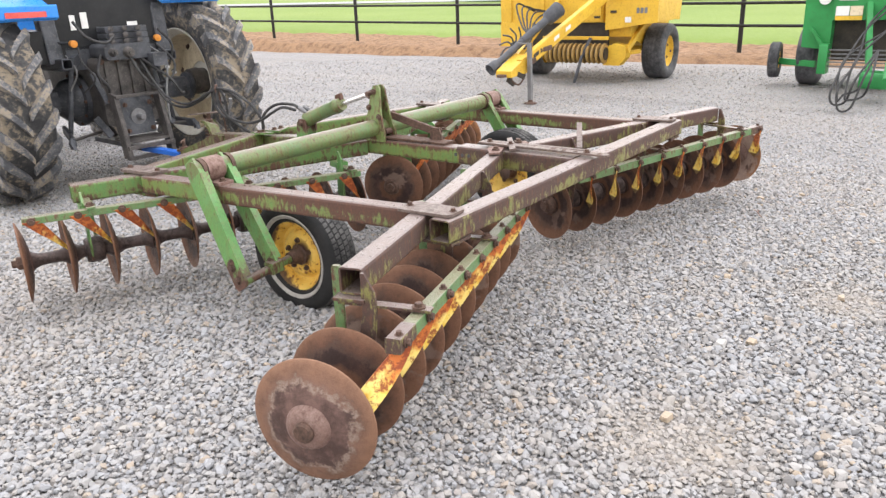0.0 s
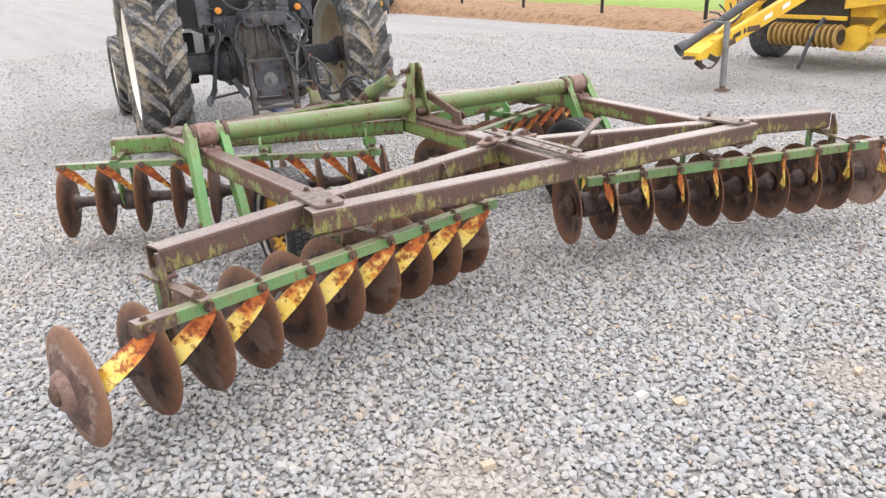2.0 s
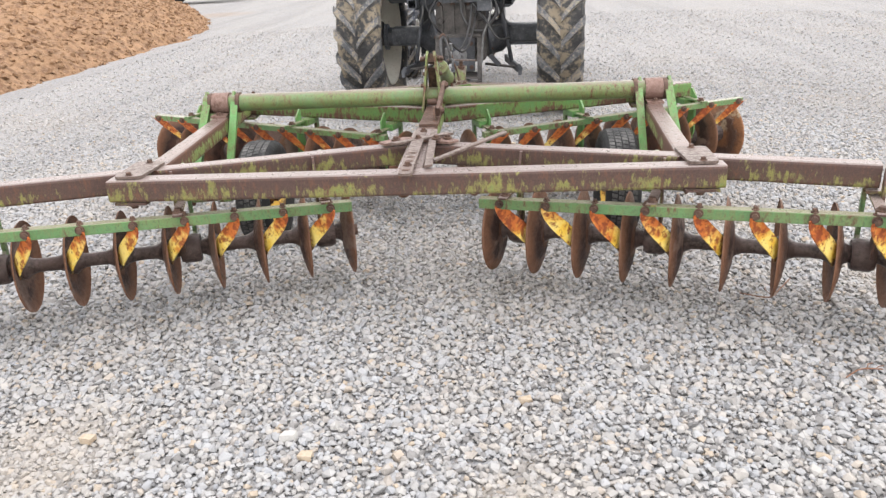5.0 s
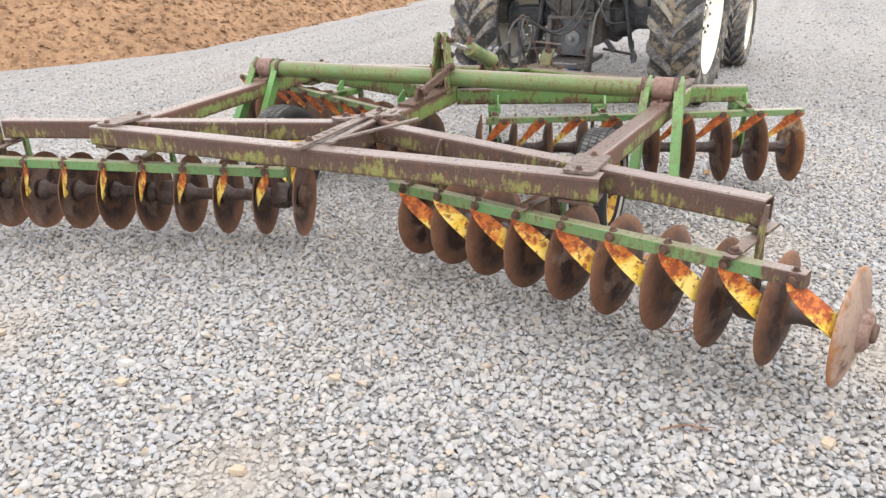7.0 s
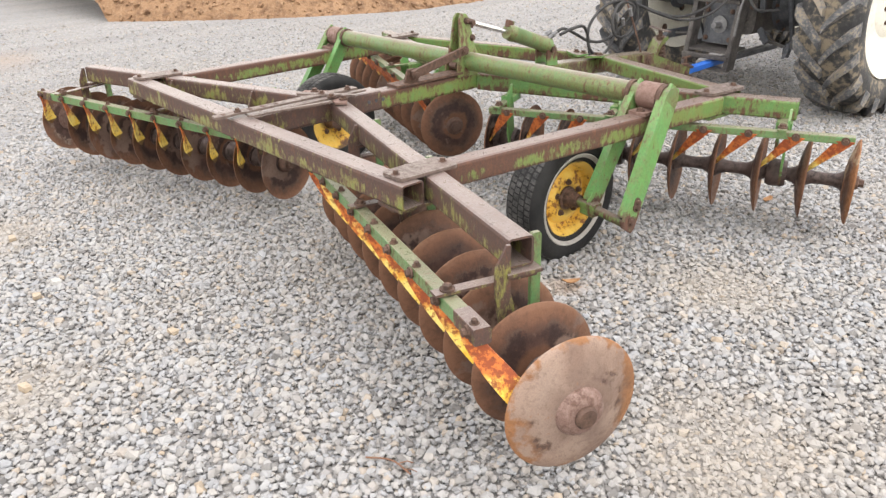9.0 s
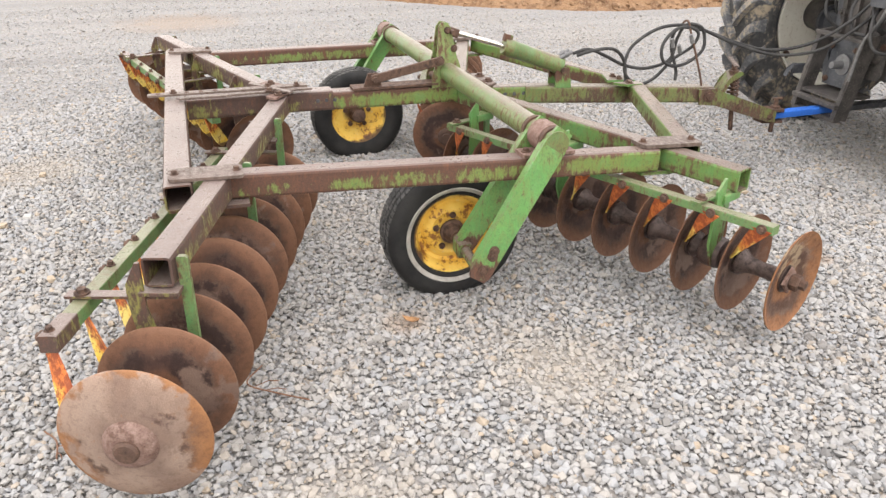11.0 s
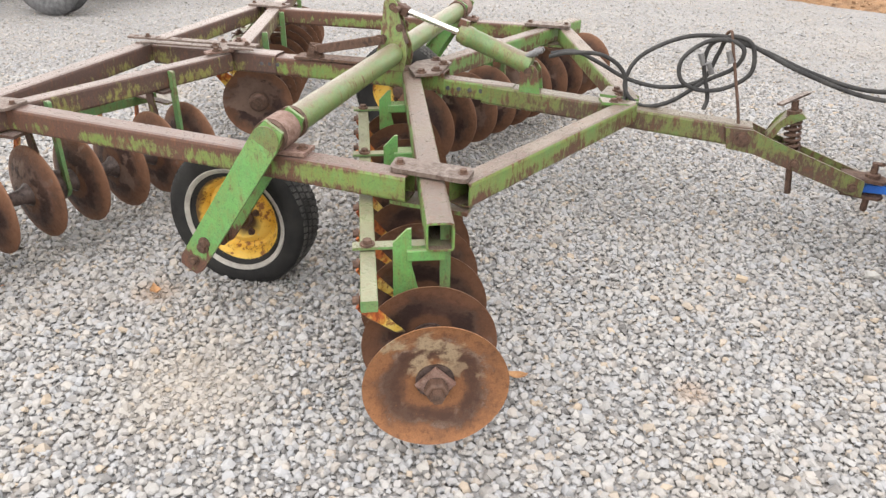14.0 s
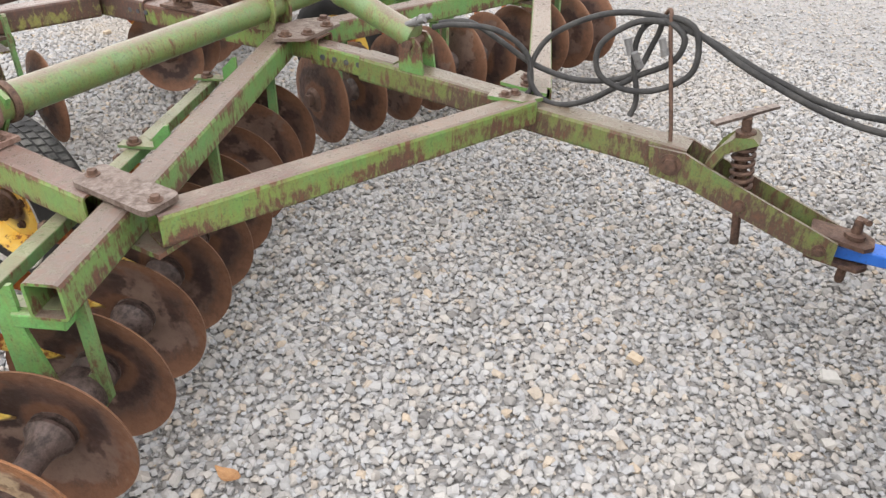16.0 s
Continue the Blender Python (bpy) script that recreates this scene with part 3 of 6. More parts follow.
def stones(name, region, spacing, size, points, seed, label, deep=0.004, tilt=0.40, material=None, height=None, category="gravel"):
    """Crushed stones or clods strewn over a region, all in one mesh."""
    rng = np.random.default_rng(seed)
    protos = []
    for _ in range(22):
        bm = B()
        flat = np.array((0.80, rng.uniform(0.56, 0.82), rng.uniform(0.36, 0.60)))
        for q in range(points):
            h = 1 - 2 * (q + 0.5) / points
            a = 2.4 * q + rng.uniform(-0.45, 0.45)
            w = math.sqrt(1 - h * h)
            bm.verts.new(np.array((w * math.cos(a), w * math.sin(a), h)) * rng.uniform(0.78, 1.22, 3) * flat)
        bmesh.ops.convex_hull(bm, input=bm.verts)
        bmesh.ops.delete(bm, geom=[v for v in bm.verts if not v.link_faces], context="VERTS")
        bmesh.ops.triangulate(bm, faces=bm.faces)
        bm.verts.ensure_lookup_table()
        bm.verts.index_update()
        protos.append((np.array([v.co[:] for v in bm.verts]), np.array([[v.index for v in f.verts] for f in bm.faces])))
        bm.free()
    x0, x1, y0, y1 = region[0]
    gx, gy = np.meshgrid(np.arange(x0, x1, spacing), np.arange(y0, y1, spacing))
    p = np.stack((gx.ravel(), gy.ravel()), 1) + rng.uniform(-0.55, 0.55, (gx.size, 2)) * spacing
    p = p[region[1](p[:, 0], p[:, 1])]
    n = len(p)
    kind = rng.integers(0, len(protos), n)
    rad = np.clip(size * rng.lognormal(0, 0.30, n), size * 0.5, size * 1.9)
    e = rng.normal(0, tilt, (n, 2))
    yaw = rng.uniform(0, 2 * np.pi, n)
    z = rng.uniform(-0.16, 0.20, n) * rad - deep
    if height is None:
        for sx, sy, sr, _ in DUST:
            z = z - 0.40 * rad * np.exp(-(((p[:, 0] - sx) ** 2 + (p[:, 1] - sy) ** 2) / (0.62 * sr) ** 2) ** 2)
    else:
        z = z + np.array([height(a, b) for a, b in p])
    verts, faces, base = [], [], 0
    for k, (pv, pf) in enumerate(protos):
        s = np.nonzero(kind == k)[0]
        m = len(s)
        if not m:
            continue
        q = pv[None] * rad[s, None, None]
        cx, sx, cy, sy, cz, sz = np.cos(e[s, 0]), np.sin(e[s, 0]), np.cos(e[s, 1]), np.sin(e[s, 1]), np.cos(yaw[s]), np.sin(yaw[s])
        X, Y, Z = q[..., 0], q[..., 1], q[..., 2]
        Y, Z = cx[:, None] * Y - sx[:, None] * Z, sx[:, None] * Y + cx[:, None] * Z
        X, Z = cy[:, None] * X + sy[:, None] * Z, -sy[:, None] * X + cy[:, None] * Z
        X, Y = cz[:, None] * X - sz[:, None] * Y, sz[:, None] * X + cz[:, None] * Y
        v = np.stack((X + p[s, 0, None], Y + p[s, 1, None], Z + z[s, None]), -1)
        f = pf[None] + (np.arange(m) * len(pv))[:, None, None] + base
        verts.append(v.reshape(-1, 3)), faces.append(f.reshape(-1, 3))
        base += m * len(pv)
    verts, faces = np.concatenate(verts), np.concatenate(faces)
    me = bpy.data.meshes.new(name)
    me.vertices.add(len(verts)), me.loops.add(faces.size), me.polygons.add(len(faces))
    me.vertices.foreach_set("co", verts.ravel())
    me.loops.foreach_set("vertex_index", faces.ravel())
    me.polygons.foreach_set("loop_start", np.arange(0, faces.size, 3))
    me.polygons.foreach_set("loop_total", np.full(len(faces), 3))
    me.polygons.foreach_set("use_smooth", np.zeros(len(faces), dtype=bool))
    me.update()
    me.materials.append(material or M_STONE)
    return tagged(new(name, me), label, category, kind="stuff")


# ---- the disc harrow ----
harrow = thing("disc_harrow", "old green tandem disc harrow on yellow wheels, standing on gravel", "disc harrow")


def ztop(y):
    """The height of the frame's upper faces, which fall slightly to the front."""
    return 0.7445 - 0.0172 * y


def pt(x, y, dz=0.0):
    return Vector((x, y, ztop(y) + dz))


def bolt_part(parent, spots, d=(0, 0, 1), r=0.016, name="bolt"):
    """Bolts that share one mesh, each an object of its own."""
    me = None
    for s in spots:
        if me is None:
            ob = part(name, hexbolt(B(), (0, 0, 0), d, r), M_BOLT, parent, at=s)
            me = ob.data
        else:
            place(name, me, parent, at=s)


# cross beam at the rear
cross = part("rear_cross_beam", beam(B(), pt(-1.41, -1.528), pt(1.41, -1.528), 0.11, 0.105, wall=0.007), M_REAR, harrow, "brown weathered rear cross beam with green paint left")
# backbone in its telescoping lengths
back = part("backbone_sleeve", beam(B(), (0, -1.468, 0.768), (0, -0.66, 0.764), 0.125, 0.115, wall=0.008), M_REAR, harrow, "brown weathered rear sleeve of the backbone")
main = part("backbone_tube", beam(B(), (0, -0.72, 0.752), (0.005, 0.34, 0.742), 0.115, 0.105, wall=0.008), M_SIDE, harrow)
slide = part("backbone_slide", beam(B(), (0.005, 0.30, 0.712), (0.03, 0.72, 0.70), 0.095, 0.095, wall=0.008), M_SIDE, harrow, "sliding inner bar with a row of holes")
fore = part("backbone_front_tube", beam(B(), (0.02, 0.56, 0.705), (0.075, 1.93, 0.617), 0.115, 0.108, wall=0.008), M_DRAW, harrow)
# holes are solid dark plugs, their inner shade given as colour
for i in range(5):
    y = 0.36 + 0.062 * i
    for sx in (1, -1):
        x = 0.008 + 0.04 * (y - 0.3) + sx * 0.0475
        part("hole", rod(B(), (x - 0.003, y, 0.662), (x + 0.003, y, 0.662), 0.012, seg=14), M_IRON, slide, "dark drilled hole")
# same here: dark plugs in place of cut, shaded holes
for i in range(3):
    for sx in (1, -1):
        part("hole", rod(B(), (sx * 0.0625 - 0.002, -0.69 + 0.05 * i - 0.06, 0.71), (sx * 0.0625 + 0.002, -0.69 + 0.05 * i - 0.06, 0.71), 0.011, seg=14), M_IRON, back, "dark drilled hole")
# long slotted strap on the backbone's rear end
bm = slab(B(), [(-0.030, -1.65, 0.786), (-0.018, -1.665, 0.786), (0.018, -1.665, 0.786), (0.030, -1.65, 0.786), (0.030, -0.80, 0.788), (-0.030, -0.80, 0.788)], (0, 0, 0.011))
strap = part("adjusting_strap", bm, M_STRAP, harrow, "grey slotted steel strap")
# slots are thin dark pieces, not cut; the colour stands for their shade
for i in range(5):
    y = -1.61 + 0.075 * i
    part("slot", slab(B(), [(-0.02 + 0.008, y - 0.011, 0.7955), (0.012, y - 0.011, 0.7955), (0.02, y, 0.7955), (0.012, y + 0.011, 0.7955), (-0.012, y + 0.011, 0.7955), (-0.02, y, 0.7955)], (0, 0, 0.004)), M_BOLT, strap, "dark slot")
part("adjusting_strap", slab(B(), [(0.075, -1.52, 0.781), (0.112, -1.50, 0.781), (0.085, -0.78, 0.783), (0.05, -0.80, 0.783)], (0, 0, 0.010)), M_STRAP, harrow)
part("adjusting_lever", beam(B(), (0.11, -1.43, 0.796), (0.45, -1.255, 0.878), 0.034, 0.012, r=0.003), M_STRAP, harrow, "bare grey steel lever")
part("adjusting_lever", slab(B(), [(-0.14, -1.10, 0.789), (-0.10, -1.12, 0.789), (0.18, -0.92, 0.789), (0.15, -0.90, 0.789)], (0, 0, 0.012)), M_STRAP, harrow, "bare grey steel lever")
bolt_part(strap, [(0.0, -1.53, 0.799), (0.0, -1.02, 0.800), (0.015, -0.86, 0.800)], r=0.013)
bolt_part(harrow, [(0.095, -1.02, 0.797), (-0.12, -0.99, 0.788), (0.15, -0.98, 0.788)], r=0.016)
# centre plates over the gang beams
part("centre_plate", slab(B(), [(-0.21, -1.00, 0.770), (-0.09, -0.91, 0.770), (0.09, -0.91, 0.770), (0.21, -1.00, 0.770), (0.17, -1.05, 0.770), (0.0, -0.98, 0.770), (-0.17, -1.05, 0.770)], (0, 0, 0.012)), M_CLAMP, harrow)
part("centre_plate", slab(B(), [(-0.20, 0.22, 0.744), (-0.07, 0.14, 0.748), (0.07, 0.14, 0.748), (0.20, 0.22, 0.744), (0.13, 0.33, 0.744), (-0.13, 0.33, 0.744)], (0, 0, 0.013)), M_STRAP, harrow)
bolt_part(harrow, [(0.14, 0.235, 0.759), (-0.14, 0.235, 0.759), (0.07, 0.30, 0.759), (-0.07, 0.30, 0.759)], r=0.02)


def clipped(pts, c=0.022):
    """A polygon with its corners cut."""
    pts = [Vector(p) for p in pts]
    out = []
    for i, p in enumerate(pts):
        a, b = pts[i - 1], pts[(i + 1) % len(pts)]
        out += [p + (a - p).normalized() * c, p + ((a - p).normalized() + (b - p).normalized()) * c * 0.3, p + (b - p).normalized() * c]
    return out


def side_frame(s):
    """The beams of one side: s is 1 for the right, -1 for the left."""
    part("side_beam", beam(B(), pt(s * 1.285, -1.40), pt(s * 1.452, 0.60), 0.10, 0.105, wall=0.007), M_SIDE_REAR, harrow, "green side beam rusted brown to the rear")
    g1 = part("rear_gang_beam", beam(B(), pt(s * 2.045, -1.60), pt(s * 0.075, -0.965), 0.095, 0.105, wall=0.008), M_REAR, harrow, "brown weathered gang beam with an open end")
    g2 = part("front_gang_beam", beam(B(), pt(s * 1.815, 0.822, -0.004), pt(s * 0.05, 0.148, -0.006), 0.095, 0.105, wall=0.008), M_GREEN, harrow)
    part("drawbar_brace", beam(B(), pt(s * 1.452, 0.792, -0.004), (s * 0.06 + 0.05, 1.325, 0.688), 0.095, 0.10, wall=0.007), M_SIDE, harrow)
    p1 = part("corner_plate", slab(B(), clipped([pt(s * 1.25, -1.56, 0.003), pt(s * 1.38, -1.56, 0.003), pt(s * 1.395, -1.27, 0.003), pt(s * 1.245, -1.27, 0.003)]), (0, 0, 0.013)), M_STRAP, harrow, "worn steel corner plate")
    bolt_part(p1, [pt(s * 1.315, -1.535, 0.014), pt(s * 1.32, -1.295, 0.014)], r=0.012)
    p2 = part("corner_plate", slab(B(), clipped([pt(s * 1.355, 0.515, 0.003), pt(s * 1.475, 0.525, 0.003), pt(s * 1.50, 0.83, 0.003), pt(s * 1.375, 0.83, 0.003)]), (0, 0, 0.017)), M_STRAP, harrow, "worn steel corner plate")
    bolt_part(p2, [pt(s * 1.418, 0.55, 0.018), pt(s * 1.437, 0.80, 0.018)], r=0.014)
    p3 = part("corner_plate", slab(B(), [pt(s * 1.36, 0.515, -0.128), pt(s * 1.475, 0.525, -0.128), pt(s * 1.49, 0.83, -0.128), pt(s * 1.375, 0.83, -0.128)], (0, 0, 0.016)), M_GREEN, harrow)
    part("corner_plate", slab(B(), [pt(s * 1.24, -1.575, -0.122), pt(s * 1.39, -1.575, -0.122), pt(s * 1.395, -1.26, -0.122), pt(s * 1.235, -1.26, -0.122)], (0, 0, 0.014)), M_REAR, harrow)
    bolt_part(p3, [pt(s * 1.31, -1.545, -0.124), pt(s * 1.43, 0.70, -0.130)], d=(0, 0, -1), r=0.018)
    part("joint_plate", slab(B(), [(0.045 + s * 0.03, 1.17, 0.676), (0.045 + s * 0.16, 1.20, 0.688), (0.05 + s * 0.13, 1.33, 0.680), (0.05 + s * 0.02, 1.37, 0.668)], (0, 0, 0.014)), M_GREEN, harrow)
    bolt_part(harrow, [(0.05 + s * 0.06, 1.27, 0.690), (0.05 + s * 0.11, 1.25, 0.696)], r=0.016)


for s in (1, -1):
    side_frame(s)

# rockshaft with its bearings
shaft = part("rockshaft", rod(B(), (-1.52, 0.05, 0.822), (1.52, 0.05, 0.822), 0.056, seg=32), M_TUBE, harrow, "green lift pipe worn pale on top", smooth=40)
for s in (1, -1):
    for xo, rr in ((1.405, 0.068),):
        bm = lathe(B(), (s * (xo - 0.055), 0.05, 0.822), (s * (xo + 0.055), 0.05, 0.822), [(0, 0.057), (0, rr), (0.11, rr), (0.11, 0.057)], 32, close=True)
        collar = part("shaft_bearing", bm, M_CLAMP, harrow, "rust-mauve bearing strap", smooth=40)
        part("bearing_foot", slab(B(), [(s * (xo - 0.05), -0.075, ztop(0.05) + 0.002), (s * (xo + 0.05), -0.075, ztop(0.05) + 0.002), (s * (xo + 0.05), 0.175, ztop(0.05) + 0.002), (s * (xo - 0.05), 0.175, ztop(0.05) + 0.002)], (0, 0, 0.016)), M_CLAMP, collar)
        bolt_part(collar, [(s * xo, -0.045, ztop(0.05) + 0.018), (s * xo, 0.145, ztop(0.05) + 0.018)], r=0.015)
    for xo in (1.475, 1.29):
        bm = lathe(B(), (s * (xo - 0.012), 0.05, 0.822), (s * (xo + 0.012), 0.05, 0.822), [(0, 0.055), (0, 0.066), (0.024, 0.066), (0.024, 0.055)], 32, close=True)
        part("shaft_ring", bm, M_BOLT, shaft, smooth=40)


def wheel_arm(s, x0, x1, w0, w1, tip):
    """A flat lift arm of two flanges from the rockshaft down to the axle."""
    a, b = Vector((s * x0, 0.06, 0.835)), Vector((s * x1, *tip))
    d = (b - a).normalized()
    n = Vector((1, 0, 0)).cross(d).normalized()
    q = [a - d * 0.05 + n * w0 * 0.35, a - d * 0.05 - n * w0 * 0.35, a + d * 0.03 - n * w0 * 0.5, b - d * 0.03 - n * w1 * 0.5, b - n * w1 * 0.36, b + n * w1 * 0.36, b - d * 0.03 + n * w1 * 0.5, a + d * 0.03 + n * w0 * 0.5]
    ob = part("wheel_arm", slab(B(), q, (s * 0.016, 0, 0)), M_ARM, harrow, "bright green wheel lift arm")
    return ob, a, b, d


def trailer_wheel(s):
    c = Vector((1.140, -0.310, 0.308)) if s > 0 else Vector((-1.085, -0.285, 0.292))
    o = Vector((s, 0, 0))
    R = 0.340
    prof = [(-0.075, 0.205), (-0.084, 0.225), (-0.100, 0.255), (-0.104, 0.292), (-0.092, 0.325), (-0.062, R - 0.003), (0, R), (0.062, R - 0.003), (0.092, 0.325), (0.104, 0.292), (0.100, 0.255), (0.082, 0.225), (0.075, 0.205), (0.0, 0.198)]
    rim_p = [(-0.075, 0.21), (-0.078, 0.222), (-0.066, 0.222), (-0.058, 0.20), (0.02, 0.185), (0.058, 0.200), (0.068, 0.222), (0.080, 0.222), (0.076, 0.208), (0.064, 0.192), (0.035, 0.176), (0.012, 0.168), (0.006, 0.15), (0.03, 0.135), (0.042, 0.11), (0.034, 0.075), (0.03, 0.04), (0.01, 0.04), (0.012, 0.08), (-0.01, 0.15), (-0.04, 0.18)]
    rim = part("wheel_rim", lathe(B(), c, c + o, rim_p, 48, close=True), M_YRIM, harrow, "yellow pressed steel wheel chipped and rusted", smooth=35)
    bm = lathe(B(), c, c + o, prof, 56, close=True)
    part("tyre", bm, M_TYRE, rim, "worn black road tyre", smooth=50)
    bm = lathe(B(), c, c + o, [(0.0885, 0.227), (0.0925, 0.229), (0.1015, 0.246), (0.0975, 0.250)], 56, close=True)
    part("whitewall", bm, M_WHITE, rim, "thin dirty white sidewall ring", smooth=40)
    # tread blocks
    bm = B()
    for row in range(4):
        x = -0.058 + 0.0387 * row
        for i in range(64):
            a = 2 * math.pi * (i + 0.5 * (row % 2)) / 64
            t0, t1 = a - 0.036, a + 0.036
            r0, r1 = R - 0.012, R + 0.0022 - 0.004 * (abs(x) > 0.05)
            ring = []
            for rr in (r0, r1):
                ring.append([c + o * (x + dx) + Vector((0, math.cos(t) * rr, math.sin(t) * rr)) for dx, t in ((-0.015, t0), (0.015, t0 + 0.018), (0.015, t1 + 0.018), (-0.015, t1))])
            loft(bm, ring)
    tagged(part("tread", bm, M_ROAD, rim, "worn tread blocks"), kind="stuff")
    bm = lathe(B(), c - o * 0.03, c + o, [(0, 0.045), (0.04, 0.062), (0.075, 0.062), (0.08, 0.05), (0.11, 0.046), (0.13, 0.036), (0.15, 0.034)], 24)
    part("hub", bm, M_BOLT, rim, "greasy dark hub", smooth=40)
    for sgn in (1,):
        bolt_part(rim, [c + o * 0.042 + Vector((0, 0.088 * math.cos(a), 0.088 * math.sin(a))) for a in (0.3, 1.557, 2.813, 4.07, 5.327)], d=o, r=0.011, name="wheel_nut")
        bolt_part(rim, [c - o * 0.004 + Vector((0, 0.092 * math.cos(a), 0.092 * math.sin(a))) for a in (0.3, 1.557, 2.813, 4.07, 5.327)], d=-o, r=0.012, name="wheel_nut")
    bm = lathe(B(), c - o * 0.03, c - o, [(0, 0.05), (0.05, 0.05), (0.06, 0.03)], 20)
    part("grease_cap", bm, M_BOLT, rim, smooth=40)
    # arms and axle
    arm, a, b, d = wheel_arm(s, 1.50, 1.565, 0.118, 0.108, (-0.330, 0.245))
    bolt_part(arm, [b - d * 0.05 + o * 0.016, b - d * 0.15 + o * 0.016, b - d * 0.10 + Vector((0, 0.02, 0.02)) + o * 0.016], d=o, r=0.017)
    n = Vector((1, 0, 0)).cross(d).normalized()
    part("arm_flange", slab(B(), [a + d * 0.03 - n * 0.046, a + d * 0.03 - n * 0.058, b - d * 0.05 - n * 0.053, b - d * 0.05 - n * 0.041], (-s * 0.034, 0, 0)), M_ARM, arm)
    arm2, a2, b2, d2 = wheel_arm(s, 1.315, 1.325, 0.11, 0.095, (-0.315, 0.275))
    part("arm_flange", slab(B(), [a2 + d2 * 0.03 - n * 0.043, a2 + d2 * 0.03 - n * 0.054, b2 - d2 * 0.05 - n * 0.047, b2 - d2 * 0.05 - n * 0.036], (-s * 0.03, 0, 0)), M_ARM, arm2)
    bolt_part(arm2, [b2 - d2 * 0.045 + o * 0.016], d=o, r=0.02)
    part("axle", rod(B(), c + o * 0.10, (s * 1.57, -0.315, 0.272), 0.024, seg=18), M_GREEN, harrow, "green painted stub axle", smooth=40)
    part("axle_block", beam(B(), (s * 1.30, -0.312, 0.332), (s * 1.38, -0.313, 0.326), 0.07, 0.07), M_GREEN, harrow)


for s in (1, -1):
    trailer_wheel(s)

# mast over the rockshaft, link and lift cylinder
for sx in (0.036, -0.036):
    q = [(-0.06, 0.735), (0.11, 0.735), (0.125, 0.80), (0.122, 0.86), (0.10, 0.92), (0.068, 1.08), (0.05, 1.108), (0.014, 1.112), (-0.006, 1.085), (-0.020, 0.93), (-0.035, 0.86), (-0.055, 0.80)]
    def across(z):
        return sx * (1.75 - 1.15 * (z - 0.735) / 0.375)
    mast = part("mast_plate", slab(B(), [(across(z) - 0.007, y, z) for y, z in q], (0.014, 0, 0)), M_MAST, harrow, "upright green mast plate rusted along its edge")
    bolt_part(mast, [(across(z) + math.copysign(0.008, sx), y, z) for y, z in ((0.045, 1.065), (0.085, 0.96), (-0.005, 0.90))], d=(sx, 0, 0), r=0.014)
part("mast_spacer", rod(B(), (-0.03, -0.03, 0.80), (0.03, -0.03, 0.80), 0.02, seg=14), M_BOLT, harrow, smooth=40)
part("mast_web", slab(B(), [(-0.029, 0.112, 0.87), (0.029, 0.112, 0.87), (0.029, 0.075, 1.0), (-0.029, 0.075, 1.0)], (0, -0.012, 0)), M_BOLT, harrow)
link = part("mast_link", beam(B(), (0.075, 0.0, 0.925), (0.062, -0.43, 0.835), 0.022, 0.05), M_BOLT, harrow, "brown flat link bar")
part("link_lug", slab(B(), [(0.035, -0.48, 0.752), (0.035, -0.36, 0.752), (0.035, -0.385, 0.845), (0.035, -0.445, 0.845)], (0.014, 0, 0)), M_BOLT, harrow)
part("link_pad", slab(B(), [(-0.04, -0.54, 0.753), (0.07, -0.54, 0.753), (0.07, -0.02, 0.753), (-0.04, -0.02, 0.753)], (0, 0, 0.014)), M_BOLT, harrow)
bolt_part(link, [(0.083, -0.41, 0.815), (0.088, -0.015, 0.90)], d=(1, 0, 0), r=0.018)
E0, E1, E2 = Vector((0.0, 0.075, 1.055)), Vector((0.03, 0.44, 0.945)), Vector((0.045, 0.80, 0.815))
ax = (E2 - E1).normalized()
cyl = part("cylinder_barrel", lathe(B(), E1, E2, [(-0.03, 0.02), (-0.03, 0.046), (0.0, 0.05), (0.012, 0.054), (0.04, 0.054), (0.045, 0.05), (0.33, 0.05), (0.34, 0.056), (0.385, 0.056), (0.39, 0.03)], 28), M_TUBE, harrow, "faded green hydraulic lift cylinder", smooth=40)
part("piston_rod", rod(B(), E0, E1, 0.016, seg=18), M_CHROME, cyl, "bright chromed piston rod", smooth=40)
eye = part("rod_clevis", beam(B(), E0 + ax * 0.06 + Vector((0, 0, 0.026)), E0 - ax * 0.035 + Vector((0, 0, 0.026)), 0.045, 0.052), M_BOLT, cyl, "rusty rod clevis")
part("clevis_pin", rod(B(), E0 + Vector((-0.075, 0, 0)), E0 + Vector((0.075, 0, 0)), 0.015, seg=14), M_BOLT, cyl)
part("gland_lug", beam(B(), E1 + Vector((0.0, -0.02, 0.085)), E1 + Vector((0, 0.03, 0.07)), 0.03, 0.045), M_GREEN, cyl)
for sx in (-0.025, 0.075):
    lug = part("cylinder_lug", slab(B(), [(sx, 0.755, 0.685), (sx, 0.865, 0.68), (sx, 0.85, 0.79), (sx, 0.825, 0.825), (sx, 0.775, 0.825), (sx, 0.755, 0.79)], (0.014, 0, 0)), M_GREEN, harrow)
part("clevis_pin", rod(B(), (-0.045, 0.80, 0.795), (0.11, 0.80, 0.795), 0.02, seg=16), M_BOLT, harrow, smooth=40)
for i, off in enumerate((-0.022, 0.022)):
    part("hose_fitting", lathe(B(), E2 + Vector((off, -0.02, 0.05)), E2 + Vector((off * 1.2, 0.06, 0.085)), [(0, 0.013), (0.04, 0.013), (0.04, 0.018), (0.06, 0.018), (0.06, 0.012), (0.09, 0.012)], 12), M_BSTEEL, cyl, "grey plated hose fitting", smooth=30)

